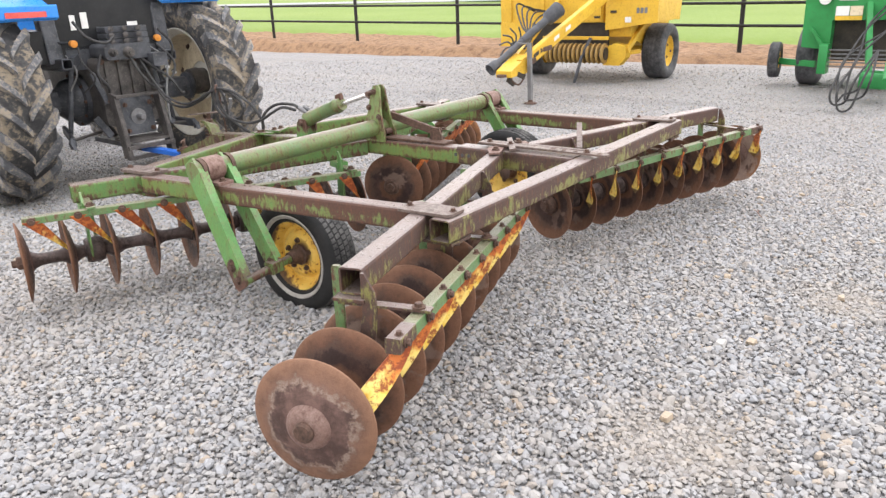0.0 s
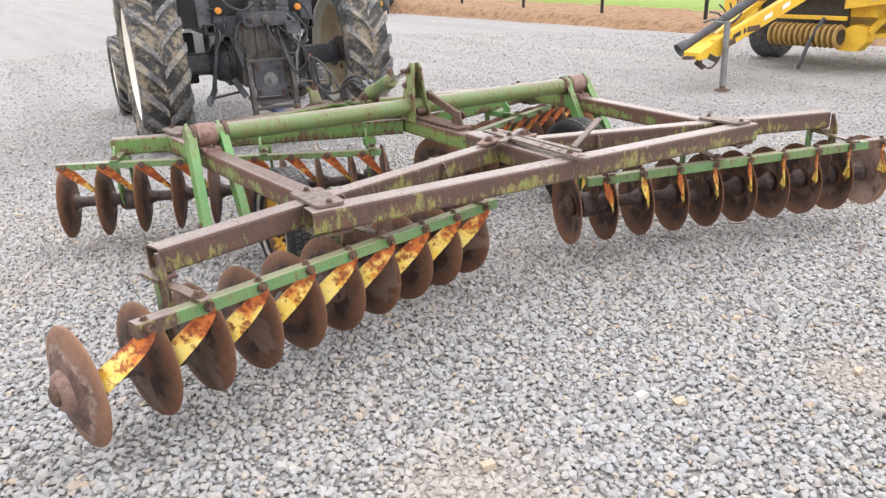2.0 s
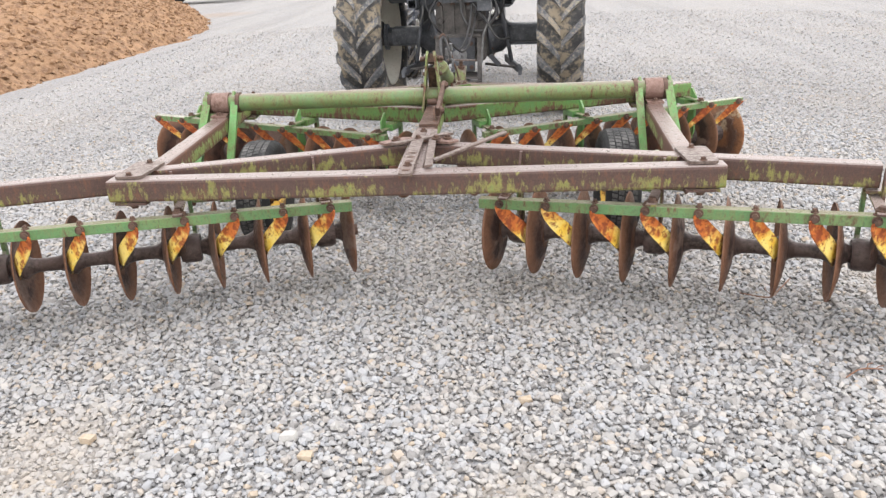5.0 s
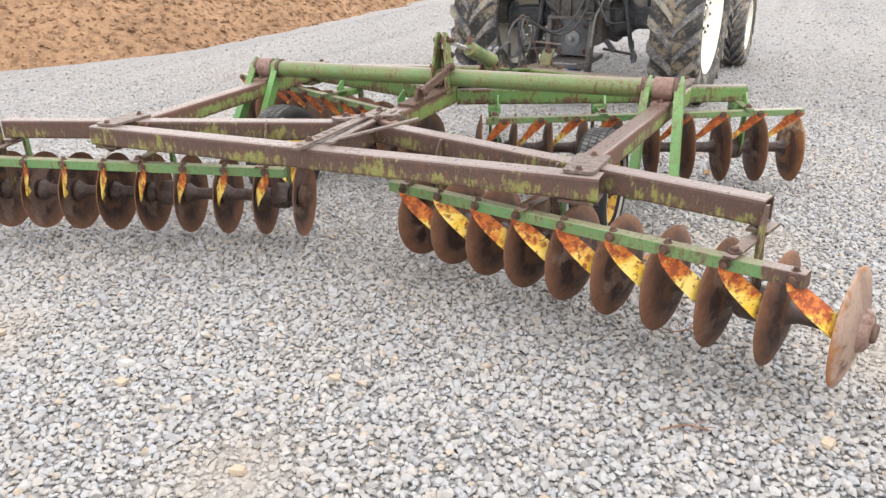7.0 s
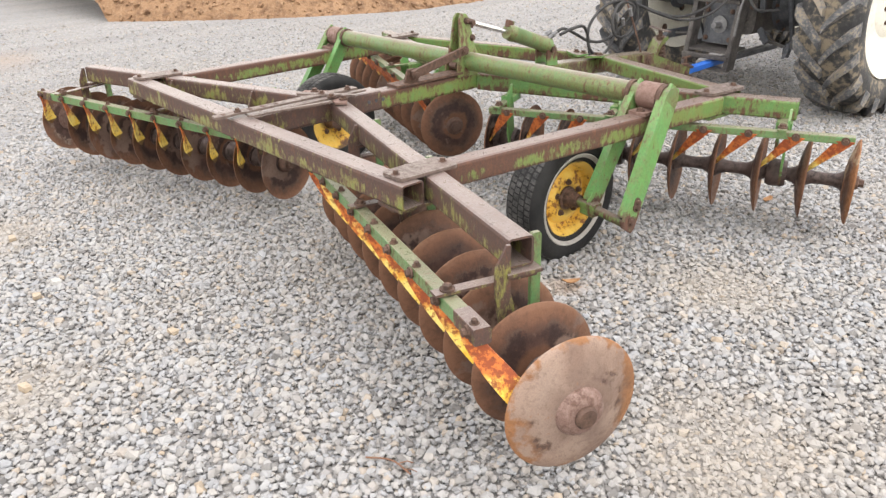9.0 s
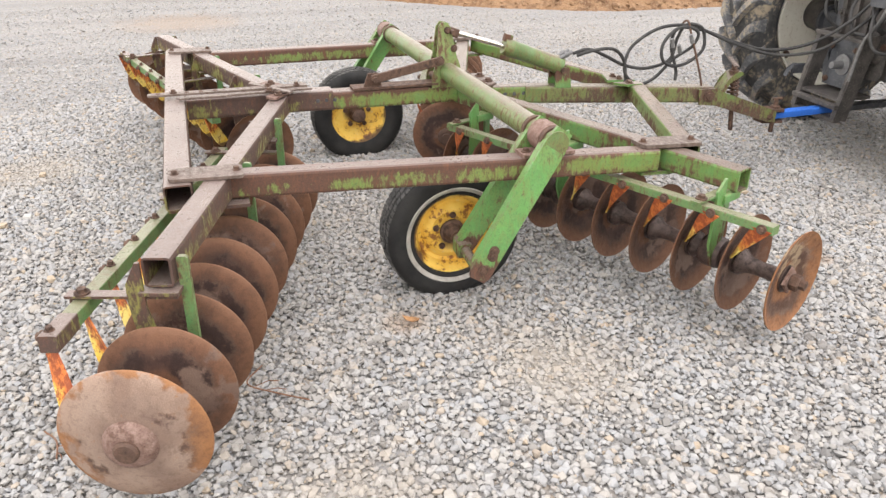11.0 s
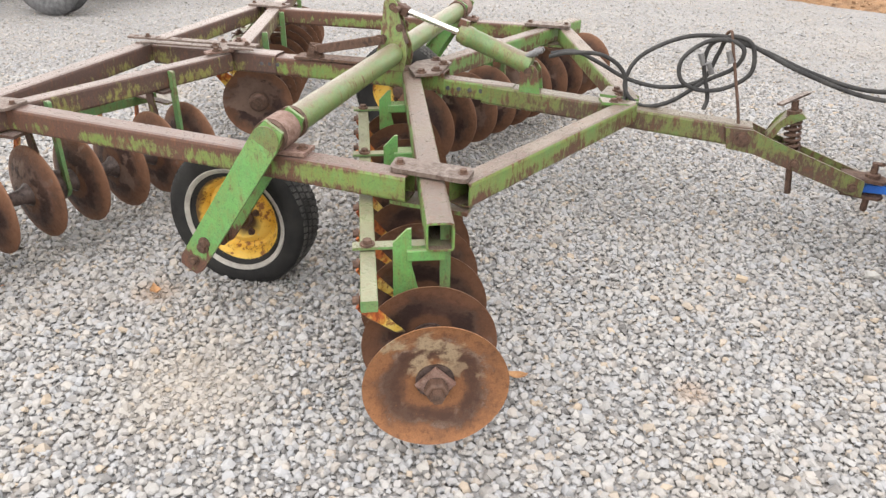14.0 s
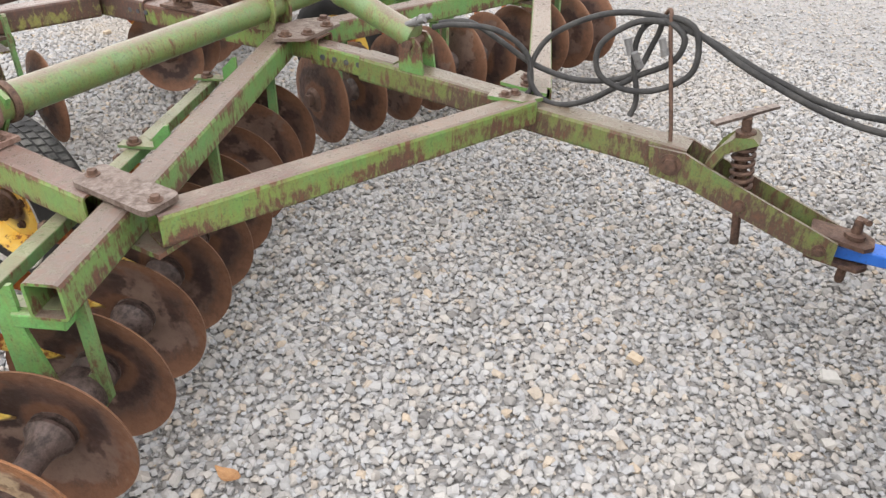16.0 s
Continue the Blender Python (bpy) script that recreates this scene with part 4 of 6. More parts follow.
# drawbar with its levelling screw
for sx in (-0.055, 0.055):
    q = [(1.80, 0.612), (1.93, 0.612), (2.02, 0.575), (2.47, 0.415), (2.47, 0.335), (2.40, 0.345), (1.95, 0.492), (1.82, 0.508)]
    cheek = part("drawbar_cheek", slab(B(), [(0.075 + sx + math.copysign(0.008, sx) + 0.03 * (y - 1.9), y, z) for y, z in q], (math.copysign(0.013, sx), 0, 0)), M_DRAW, harrow, "green drawbar side plate rusted brown")
    bolt_part(cheek, [(0.075 + sx * 1.42, 1.885, 0.562)], d=(sx, 0, 0), r=0.027)
    bolt_part(cheek, [(0.083 + sx * 1.42, 2.14, 0.47), (0.09 + sx * 1.42, 2.42, 0.378)], d=(sx, 0, 0), r=0.015)
part("drawbar_web", slab(B(), [(0.025, 1.95, 0.50), (0.135, 1.95, 0.50), (0.145, 2.44, 0.355), (0.04, 2.44, 0.355)], (0, 0, 0.014)), M_DRAW, harrow)
part("spring_bracket", slab(B(), [(0.04, 1.995, 0.575), (0.135, 1.995, 0.575), (0.14, 2.03, 0.655), (0.145, 2.075, 0.702), (0.145, 2.13, 0.712), (0.045, 2.13, 0.712), (0.045, 2.075, 0.702), (0.042, 2.03, 0.655)], (0, 0.022, -0.020)), M_DRAW, harrow, "bent green spring bracket")
screw = part("levelling_screw", lathe(B(), (0.098, 2.155, 0.29), (0.098, 2.092, 0.765), [(z / 100 * 0.475, 0.0155 + (0.0025 if (z % 4) < 2 and z > 62 else 0.0)) for z in range(0, 101, 2)], 14), M_BOLT, harrow, "rusty threaded levelling screw", smooth=30)
bm = B()
sp = []
for i in range(6 * 14 + 1):
    a = 2 * math.pi * i / 14
    z = 0.515 + 0.17 * i / 84
    y = 2.155 - 0.0625 * (z - 0.29) / 0.475
    sp.append((0.098 + 0.034 * math.cos(a), y + 0.034 * math.sin(a), z))
part("coil_spring", pipe(bm, sp, 0.008, 7), M_BOLT, screw, "rusty coil spring", smooth=50)
part("screw_nut", rod(B(), (0.098, 2.102, 0.69), (0.098, 2.099, 0.715), 0.034, seg=12), M_BOLT, screw)
part("crank_bar", slab(B(), [(-0.04, 2.18, 0.762), (-0.057, 2.158, 0.762), (0.228, 1.992, 0.768), (0.245, 2.014, 0.768)], (0, 0, 0.01)), M_STRAP, screw, "flat steel crank bar")
part("hitch_plate", slab(B(), [(0.045, 2.38, 0.415), (0.145, 2.38, 0.415), (0.155, 2.55, 0.398), (0.12, 2.58, 0.397), (0.065, 2.58, 0.397), (0.035, 2.55, 0.398)], (0, 0, 0.016)), M_BOLT, harrow, "rusty hitch clevis plate")
part("hitch_plate", slab(B(), [(0.045, 2.38, 0.33), (0.145, 2.38, 0.33), (0.155, 2.55, 0.318), (0.12, 2.58, 0.317), (0.065, 2.58, 0.317), (0.035, 2.55, 0.318)], (0, 0, 0.014)), M_BOLT, harrow, "rusty hitch clevis plate")
pin = part("hitch_pin", lathe(B(), (0.095, 2.515, 0.24), (0.095, 2.515, 0.50), [(0, 0.012), (0.01, 0.016), (0.18, 0.016), (0.18, 0.034), (0.195, 0.034), (0.2, 0.018), (0.25, 0.014)], 14), M_BOLT, harrow, smooth=30)
part("pin_handle", rod(B(), (0.06, 2.515, 0.475), (0.125, 2.54, 0.495), 0.010, seg=10), M_BOLT, pin)

# hose stand and hoses
stand = part("hose_stand", pipe(B(), smooth_line([(0.09, 1.865, 0.60), (0.07, 1.845, 0.70), (0.0, 1.78, 0.96), (-0.03, 1.762, 1.035), (-0.06, 1.74, 1.01), (-0.05, 1.745, 0.975)], 6), 0.0075, 8), M_BOLT, harrow, "thin rusty hose stand", smooth=50)


def hose(pts, r=0.0108, name="hydraulic_hose"):
    return part(name, pipe(B(), smooth_line(pts, 9), r, 10), M_HOSE, harrow, "black rubber hydraulic hose", smooth=60)


TOP = Vector((-0.03, 1.755, 1.01))
hose([(0.07, 0.90, 0.875), (0.09, 1.0, 0.905), (0.06, 1.16, 0.90), (0.02, 1.27, 0.82), (0.02, 1.30, 0.70), (0.03, 1.29, 0.665)])
hose([(0.02, 0.90, 0.88), (0.0, 1.02, 0.895), (0.0, 1.15, 0.845), (0.0, 1.30, 0.775), (-0.01, 1.48, 0.745), (-0.03, 1.66, 0.79), (-0.06, 1.72, 0.92), TOP, (0.0, 1.86, 0.99), (0.02, 1.88, 0.86), (0.02, 1.78, 0.775), (0.03, 1.66, 0.755), (0.04, 1.56, 0.80), (0.03, 1.55, 0.90), (0.0, 1.65, 0.985), (-0.02, 1.76, 0.995), (0.0, 1.92, 0.96), (0.04, 2.15, 0.88), (0.08, 2.40, 0.83), (0.12, 2.70, 0.87), (0.16, 2.95, 1.01), (0.18, 3.12, 1.16), (0.18, 3.20, 1.22)])
hose([(0.02, 1.69, 0.655), (0.0, 1.70, 0.72), (-0.03, 1.66, 0.87), (-0.04, 1.68, 0.97), TOP + Vector((0.01, 0, -0.01)), (0.01, 1.83, 0.96), (0.0, 1.80, 0.87), (-0.02, 1.68, 0.79), (0.02, 1.52, 0.68), (0.04, 1.38, 0.655), (0.02, 1.29, 0.74), (-0.02, 1.34, 0.88), (-0.04, 1.52, 0.985), (-0.04, 1.70, 1.01), (-0.01, 1.85, 0.985), (0.05, 2.10, 0.885), (0.10, 2.42, 0.80), (0.15, 2.75, 0.825), (0.20, 3.0, 0.98), (0.23, 3.15, 1.12), (0.24, 3.22, 1.17)])
for p, q in (((0.0, 1.635, 0.93), (0.0, 1.655, 0.87)), ((0.02, 1.70, 0.84), (0.03, 1.675, 0.89)), ((0.03, 1.78, 0.90), (0.03, 1.76, 0.95))):
    part("hose_coupling", lathe(B(), p, q, [(0, 0.011), (0, 0.0145), (0.025, 0.0145), (0.025, 0.0125), (0.06, 0.0125), (0.06, 0.010)], 12), M_BSTEEL, harrow, "grey plated hose coupling", smooth=30)

# ---- the four disc gangs ----


def gang(s, rear):
    """One gang: axle with ten discs and spools, bar with nine scrapers, hangers."""
    if rear:
        P0, u = Vector((s * 2.372, -1.700, 0.347)), Vector((-s * 0.952, 0.306, -0.0145))
        bar_r, bar_s0, bar_s1, bar_h = 0.262, 0.115, 2.07, (0.286, 0.250)
        face, lean, first = 1.0, -0.116, 0.140
    else:
        P0, u = (Vector((2.108, 0.893, 0.318)), Vector((-0.9286, -0.3709, 0.0116))) if s > 0 else (Vector((-2.108, 0.875, 0.336)), Vector((0.9315, -0.3635, 0.003)))
        bar_r, bar_s0, bar_s1, bar_h = 0.195, 0.012, 2.0, (0.302, 0.250)
        face, lean, first = -1.0, 0.172, 0.054
    u.normalize()
    v = Vector((u.y * s, -u.x * s, 0)).normalized()
    v = v if v.y < 0 else -v
    pitch = 0.228

    end = (-0.042 if s < 0 else -0.024) if rear else 0.0

    def P(a, r=0.0, h=0.0):
        return P0 + u * a + v * r + UP * h

    # axle and spools
    axle = part("gang_axle", beam(B(), P(-0.05), P(9 * pitch + 0.06), 0.034, 0.034, drop=False), M_SPOOL, harrow, "square gang axle")
    part("end_tube", rod(B(), P(-0.02), P(pitch), 0.034, seg=18), M_SPOOL, axle, "smooth outer spool tube", smooth=40)
    hang = (0.352, 5.5 * pitch, 8.52 * pitch)
    me = None
    for i in range(9):
        if me is None:
            z = pitch / 2
            prof = [(-z + 0.006, 0.02), (-z + 0.006, 0.062), (-z + 0.016, 0.062), (-z + 0.035, 0.046), (-z + 0.06, 0.036), (0, 0.033), (z - 0.06, 0.036), (z - 0.035, 0.046), (z - 0.016, 0.062), (z - 0.006, 0.062), (z - 0.006, 0.02)]
            ob = part("spool", lathe(B(), (0, 0, 0), u, prof, 24), M_SPOOL, axle, "dark spacer spool", smooth=35, at=P((i + 0.5) * pitch))
            me = ob.data
        else:
            place("spool", me, axle, "dark spacer spool", P((i + 0.5) * pitch))
    # discs, dished towards the face side
    R, dish = 0.229, 0.045
    front = [(dish * (r / R) ** 2, r) for r in (0.022, 0.05, 0.09, 0.13, 0.17, 0.205, R - 0.003)]
    prof = front + [(dish + 0.001, R), (dish - 0.004, R - 0.0005)] + [(z - 0.006, r) for z, r in reversed(front)]
    d = u * face
    mes = {}
    for i in range(10):
        pale = i == 0
        if pale not in mes:
            ob = part("disc", lathe(B(), d * -0.018, d, prof, 56, close=True), ((M_DISC_PALE if s > 0 else M_DISC_MAUVE) if rear else (M_DISC_END if s > 0 else M_DISC)) if pale else M_DISC, axle, "worn end disc blade" if pale else "rust brown disc blade", smooth=35, at=P(i * pitch + (end if pale else 0.0), 0.012 if pale and rear else 0.0, 0.01 if pale and rear else 0.0))
            mes[pale] = ob.data
        else:
            place("disc", mes[pale], axle, "rust brown disc blade", P(i * pitch))
    # end hardware
    if rear:
        part("end_washer", lathe(B(), P(end - 0.004, 0.012, 0.01), P(end - 1, 0.012, 0.01), [(0, 0.02), (0, 0.086), (0.012, 0.084), (0.030, 0.075), (0.042, 0.060), (0.046, 0.044), (0.046, 0.02)], 32), M_CLAMP, axle, "domed bumper washer", smooth=35)
        part("end_bolt", lathe(B(), P(end - 0.04, 0.012, 0.01), P(end - 1, 0.012, 0.01), [(0, 0.038), (0.018, 0.038), (0.025, 0.031), (0.027, 0.0)], 14), M_BOLT, axle, "rounded axle bolt end", smooth=35)
    else:
        part("end_washer", lathe(B(), P(-0.002), P(-1), [(0, 0.02), (0, 0.066), (0.012, 0.062), (0.014, 0.05), (0.014, 0.02)], 4), M_CLAMP, axle, "square rust-mauve axle washer")
        part("end_nut", lathe(B(), P(-0.02), P(-1), [(0, 0.038), (0.03, 0.038), (0.036, 0.03), (0.036, 0.022), (0.06, 0.022), (0.062, 0.0)], 6), M_BOLT, axle, "big square axle nut")
    part("inner_washer", lathe(B(), P(9 * pitch + 0.004), P(20), [(0, 0.02), (0, 0.064), (0.02, 0.06), (0.034, 0.045), (0.036, 0.03), (0.06, 0.03), (0.062, 0.0)], 24), M_BOLT, axle, "axle washer and bolt", smooth=35)
    # scraper bar
    def bar_pt(a, r=0.0, h=0.0):
        k = (a - bar_s0) / (bar_s1 - bar_s0)
        return P(a, bar_r + r, 0.0) + UP * (bar_h[0] * (1 - k) + bar_h[1] * k + h)
    bar = part("scraper_bar", beam(B(), bar_pt(bar_s0), bar_pt(bar_s1), 0.052, 0.05 if rear else 0.038, r=0.004), M_BAR, harrow, "green scraper bar")
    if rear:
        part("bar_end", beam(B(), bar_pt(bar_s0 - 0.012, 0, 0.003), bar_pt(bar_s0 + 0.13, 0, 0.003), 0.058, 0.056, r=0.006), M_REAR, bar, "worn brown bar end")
    # scrapers: straps twisted from the bar down to the disc
    def blade(reach, a0, a1):
        rows = []
        n = 9
        for j in range(n + 1):
            t = j / n
            e = t * t * (3 - 2 * t)
            mid = u * (reach * (e if rear else t)) + v * (-0.145 * t ** 1.2 if rear else -0.130 * t ** 1.2) + UP * ((-0.238 if rear else -0.235) * t)
            ang = radians(a0 + (a1 - a0) * e)
            wv = u * math.cos(ang) + ((v * 0.8 - UP * 0.6) if rear else (v * 0.75 + UP * 0.2)) * math.sin(ang) * -math.copysign(1.0, lean)
            wv = wv.normalized() * ((0.025 + 0.015 * min(1.0, t * 2.0) - 0.009 * max(0.0, t - 0.8) / 0.2) if rear else (0.044 - 0.028 * t))
            rows.append((mid, wv))
        ring = []
        for j, (mid, wv) in enumerate(rows):
            tan = (rows[min(j + 1, n)][0] - rows[max(j - 1, 0)][0]).normalized()
            nor = tan.cross(wv).normalized() * 0.0035
            ring.append([mid - wv + nor, mid + wv + nor, mid + wv - nor, mid - wv - nor])
        return loft(B(), ring)

    me = None
    for i in range(9):
        at = bar_pt(first + i * pitch, 0.03, -0.022)
        if i == 0 and rear:
            part("scraper", blade(lean + end - 0.01, 62, 86), M_SCRAPER, bar, "yellow scraper strap streaked with orange rust", smooth=40, at=at)
        elif me is None:
            me = part("scraper", blade(lean, 44, 72) if rear else blade(lean, 12, 67), M_SCRAPER if rear else M_SCRAPER_FRONT, bar, "yellow scraper strap streaked with orange rust", smooth=40, at=at).data
        else:
            place("scraper", me, bar, "yellow scraper strap streaked with orange rust", at)
    bolt_part(bar, [bar_pt(first + i * pitch, 0.033, -0.020) for i in range(9)], d=v, r=0.014)
    if rear:
        bolt_part(bar, [bar_pt(first + i * pitch, 0.008, 0.0) for i in range(9)], r=0.011)
    # hangers from the gang beam to the axle's bearings
    for k, a in enumerate(hang):
        ob = part("bearing", lathe(B(), P(a - 0.05), P(a + 0.05), [(0, 0.045), (0, 0.066), (0.02, 0.075), (0.08, 0.075), (0.1, 0.066), (0.1, 0.045)], 20), M_SPOOL, harrow, "dark cast axle bearing", smooth=35)
        top = ztop(P(a).y) - 0.03
        mat_h = M_REAR if rear else M_ARM
        drop = top - P(a).z
        if rear:
            q = [(0.052, drop + 0.02), (0.066, drop + 0.02), (0.105, drop - 0.055), (0.108, drop - 0.12), (0.085, 0.05), (0.06, -0.045), (0.01, -0.055), (0.01, 0.055), (0.052, drop - 0.14)]
        else:
            q = [(0.050, drop - 0.004), (0.064, drop - 0.006), (0.112, drop - 0.055), (0.114, 0.07), (0.07, -0.045), (0.01, -0.055), (0.01, 0.055), (0.050, drop - 0.14)]
        part("hanger", slab(B(), [P(a - 0.03, r, h) for r, h in q], u * 0.012), mat_h, harrow, "bent flat steel gang hanger")
        q = [(-0.050, drop + 0.016), (-0.056, drop + 0.022), (-0.080, drop + 0.022), (-0.086, drop + 0.014), (-0.086, -0.01), (-0.062, -0.045), (-0.015, -0.05), (-0.015, 0.05), (-0.05, 0.075)]
        part("hanger", slab(B(), [P(a + 0.016, r, h) for r, h in q], u * 0.018), M_BAR, harrow, "flat steel gang hanger")
        # strap out to the bar
        q = bar_pt(a, 0.0, 0.006)
        w = u * 0.022
        st = part("bar_bracket", slab(B(), [P(a, -0.05, q.z - P(a).z) - w, P(a, -0.05, q.z - P(a).z) + w, q + v * 0.05 + w, q + v * 0.05 - w], (0, 0, 0.01)), M_REAR if rear else M_BAR, harrow)
        bolt_part(st, [q + UP * 0.012], r=0.017)
        # saddle under the beam
        part("saddle", beam(B(), Vector((P(a, -0.06).x, P(a, -0.06).y, top - 0.08)), Vector((P(a, 0.066).x, P(a, 0.066).y, top - 0.08)), 0.08, 0.014 if rear else 0.042), M_ARM if not rear else M_REAR, harrow)


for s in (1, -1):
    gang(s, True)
    gang(s, False)

# ---- the tractor ----
tractor = thing("tractor", "blue farm tractor with muddy rear tyres, hitched to the harrow", "tractor", pose(0.07, 3.42, 0, 0, 0, -4.5))


def tractor_tyre(c, o, R, w, rim_r, lugs, lug_h, parent, spin=0.0):
    """A bar-tread tyre round c, its axle along o: a carcass and slanted lugs in one mesh."""
    h = w / 2
    r0 = R - lug_h
    prof = [(-h * 0.62, rim_r), (-h * 0.9, rim_r + 0.05), (-h, (rim_r + r0) / 2), (-h * 0.97, r0 - 0.07), (-h * 0.86, r0 - 0.02), (-h * 0.5, r0 - 0.004), (0, r0),
            (h * 0.5, r0 - 0.004), (h * 0.86, r0 - 0.02), (h * 0.97, r0 - 0.07), (h, (rim_r + r0) / 2), (h * 0.9, rim_r + 0.05), (h * 0.62, rim_r), (0, rim_r - 0.02)]
    carcass = part("tyre", lathe(B(), c, c + o, prof, 64, close=True), M_CARCASS, parent, "dusty black tractor tyre", smooth=40)
    fwd = Vector((0, 1, 0))
    for side in (1, -1):
        rings = []
        for j in range(7):
            t = j / 6
            mid = 0.30 * (t ** 0.85) * (0.87 / R)
            base = r0 - 0.02 - (0.09 if t > 0.95 else 0.012 * t)
            top = R - 0.012 * t * t - (0.03 if t > 0.95 else 0.0)
            hw = (0.030 + 0.018 * t) / R * 0.87
            rings.append([o * (side * h * (0.02 + 0.985 * t)) + (fwd * -math.cos(mid + hw * k) + UP * math.sin(mid + hw * k)) * r for r, k in ((base, -1.6), (top, -1.0), (top, 1.0), (base, 1.6))])
        me = None
        for i in range(lugs):
            a = 2 * math.pi * (i + (0.5 if side < 0 else 0)) / lugs + spin
            if me is None:
                ob = part("lug", loft(B(), rings), M_TREAD, carcass, "mud-caked tread lug", smooth=30)
                me = ob.data
            else:
                ob = place("lug", me, carcass, "mud-caked tread lug")
            ob.matrix_local = Matrix.Translation(c) @ Matrix.Rotation(a, 4, "X")
    return carcass


def rear_wheel(s):
    c, o = Vector((s * 1.03, 0.28, 0.865)), Vector((s, 0, 0))
    prof = [(-0.19, 0.545), (-0.195, 0.56), (-0.18, 0.56), (-0.17, 0.535), (-0.05, 0.50), (0.1, 0.51), (0.17, 0.535), (0.18, 0.56), (0.195, 0.56), (0.188, 0.54), (0.16, 0.50), (0.15, 0.48), (0.135, 0.44), (0.11, 0.36), (0.10, 0.24), (0.13, 0.2), (0.135, 0.1), (0.08, 0.08), (0.07, 0.2), (0.08, 0.36), (0.09, 0.44), (0.06, 0.475), (-0.12, 0.50)]
    rim = part("wheel", lathe(B(), c, c + o, prof, 56, close=True), M_CREAM, tractor, "cream painted wheel rim", smooth=35)
    tractor_tyre(c, o, 0.875, 0.47, 0.54, 21, 0.05, rim, 0.11 * s)
    if s > 0:
        part("mud", lathe(B(), c, c - o, [(-0.064, 0.20), (-0.074, 0.36), (-0.083, 0.435), (-0.055, 0.468), (0.11, 0.493), (0.11, 0.487), (-0.05, 0.460), (-0.076, 0.43), (-0.067, 0.36), (-0.057, 0.20)], 48, close=True), M_MUDRIM, rim, "dried mud inside the rim", smooth=40)
    part("wheel_hub", lathe(B(), c - o * 0.10, c + o, [(0, 0.13), (0.10, 0.14), (0.12, 0.13), (0.20, 0.13), (0.22, 0.06)], 28), M_GREASE, rim, "dark hub casting", smooth=35)
    bolt_part(rim, [c + o * 0.132 + Vector((0, 0.155 * math.cos(k * math.pi / 4), 0.155 * math.sin(k * math.pi / 4))) for k in range(8)], d=o, r=0.013, name="wheel_nut")
    bolt_part(rim, [c + o * 0.075 + Vector((0, 0.41 * math.cos(k * math.pi / 4 + 0.2), 0.41 * math.sin(k * math.pi / 4 + 0.2))) for k in range(8)], d=-o, r=0.024, name="rim_bolt")
    # axle trumpet
    ax = part("axle_housing", lathe(B(), (s * 0.24, 0.26, 0.83), (s * 1, 0.26, 0.83), [(0, 0.24), (0.03, 0.25), (0.06, 0.25), (0.07, 0.21), (0.16, 0.19), (0.24, 0.12), (0.30, 0.105), (0.62, 0.10), (0.63, 0.14), (0.66, 0.14)], 28), M_IRON, tractor, "greasy black axle housing", smooth=35)
    bolt_part(ax, [Vector((s * 0.30, 0.26 + 0.228 * math.cos(k * math.pi / 5), 0.83 + 0.228 * math.sin(k * math.pi / 5))) for k in range(10)], d=o, r=0.014)
    part("axle_block", beam(B(), (s * 0.50, 0.24, 0.935), (s * 0.80, 0.24, 0.935), 0.22, 0.19), M_IRON, tractor)


for s in (1, -1):
    rear_wheel(s)


def boxed(name, x0, x1, y0, y1, z0, z1, mat_, parent, label="", r=0.02):
    """An upright casting or box with rounded long edges."""
    bm = beam(B(), ((x0 + x1) / 2, y0, z1), ((x0 + x1) / 2, y1, z1), x1 - x0, z1 - z0, r=min(r, (x1 - x0) / 3, (z1 - z0) / 3))
    return part(name, bm, mat_, parent, label, smooth=50)


gear = boxed("gearbox", -0.25, 0.27, -0.22, 0.9, 0.60, 1.22, M_GREASE, tractor, "black oily transmission casting", 0.06)
boxed("gearbox_neck", -0.20, 0.22, 0.9, 1.7, 0.58, 1.10, M_GREASE, tractor, "", 0.06)
for k in range(4):
    boxed("casting_rib", -0.20 + 0.12 * k, -0.175 + 0.12 * k, -0.25, -0.20, 0.86, 1.18, M_GREASE, gear)
bolt_part(gear, [(x, -0.225, z) for x in (-0.21, -0.07, 0.09, 0.23) for z in (1.19, 0.84)], d=(0, -1, 0), r=0.016)
boxed("lift_cover", -0.20, 0.24, -0.30, 0.5, 1.20, 1.34, M_IRON, tractor, "", 0.04)
# hydraulic remotes: a stack of valve slices with couplers
for k in range(4):
    z = 1.27 + 0.055 * k
    valve = boxed("valve_slice", -0.10, 0.30, -0.20 + 0.01 * k, 0.02, z, z + 0.05, M_IRON, tractor, "black hydraulic valve slice", 0.008)
    for j in range(3):
        x = -0.06 + 0.13 * j
        part("coupler", lathe(B(), (x, -0.19, z + 0.026), (x - 0.25, -0.8, z + 0.10), [(0, 0.018), (0.05, 0.018), (0.05, 0.024), (0.085, 0.024), (0.09, 0.012)], 12), M_GREASE, valve, "hydraulic coupler", smooth=30)
boxed("coupler_block", 0.20, 0.34, -0.40, -0.22, 1.12, 1.24, M_IRON, tractor, "", 0.012)
for j, (x, z) in enumerate(((0.11, 1.22), (0.17, 1.17), (0.10, 1.15), (0.17, 1.11))):
    part("coupler", lathe(B(), (x, -0.12, z), (x, -0.3, z), [(0, 0.022), (0.06, 0.022), (0.06, 0.028), (0.10, 0.028), (0.10, 0.014), (0.13, 0.014)], 12), M_BSTEEL, gear, "steel hydraulic coupler", smooth=30)
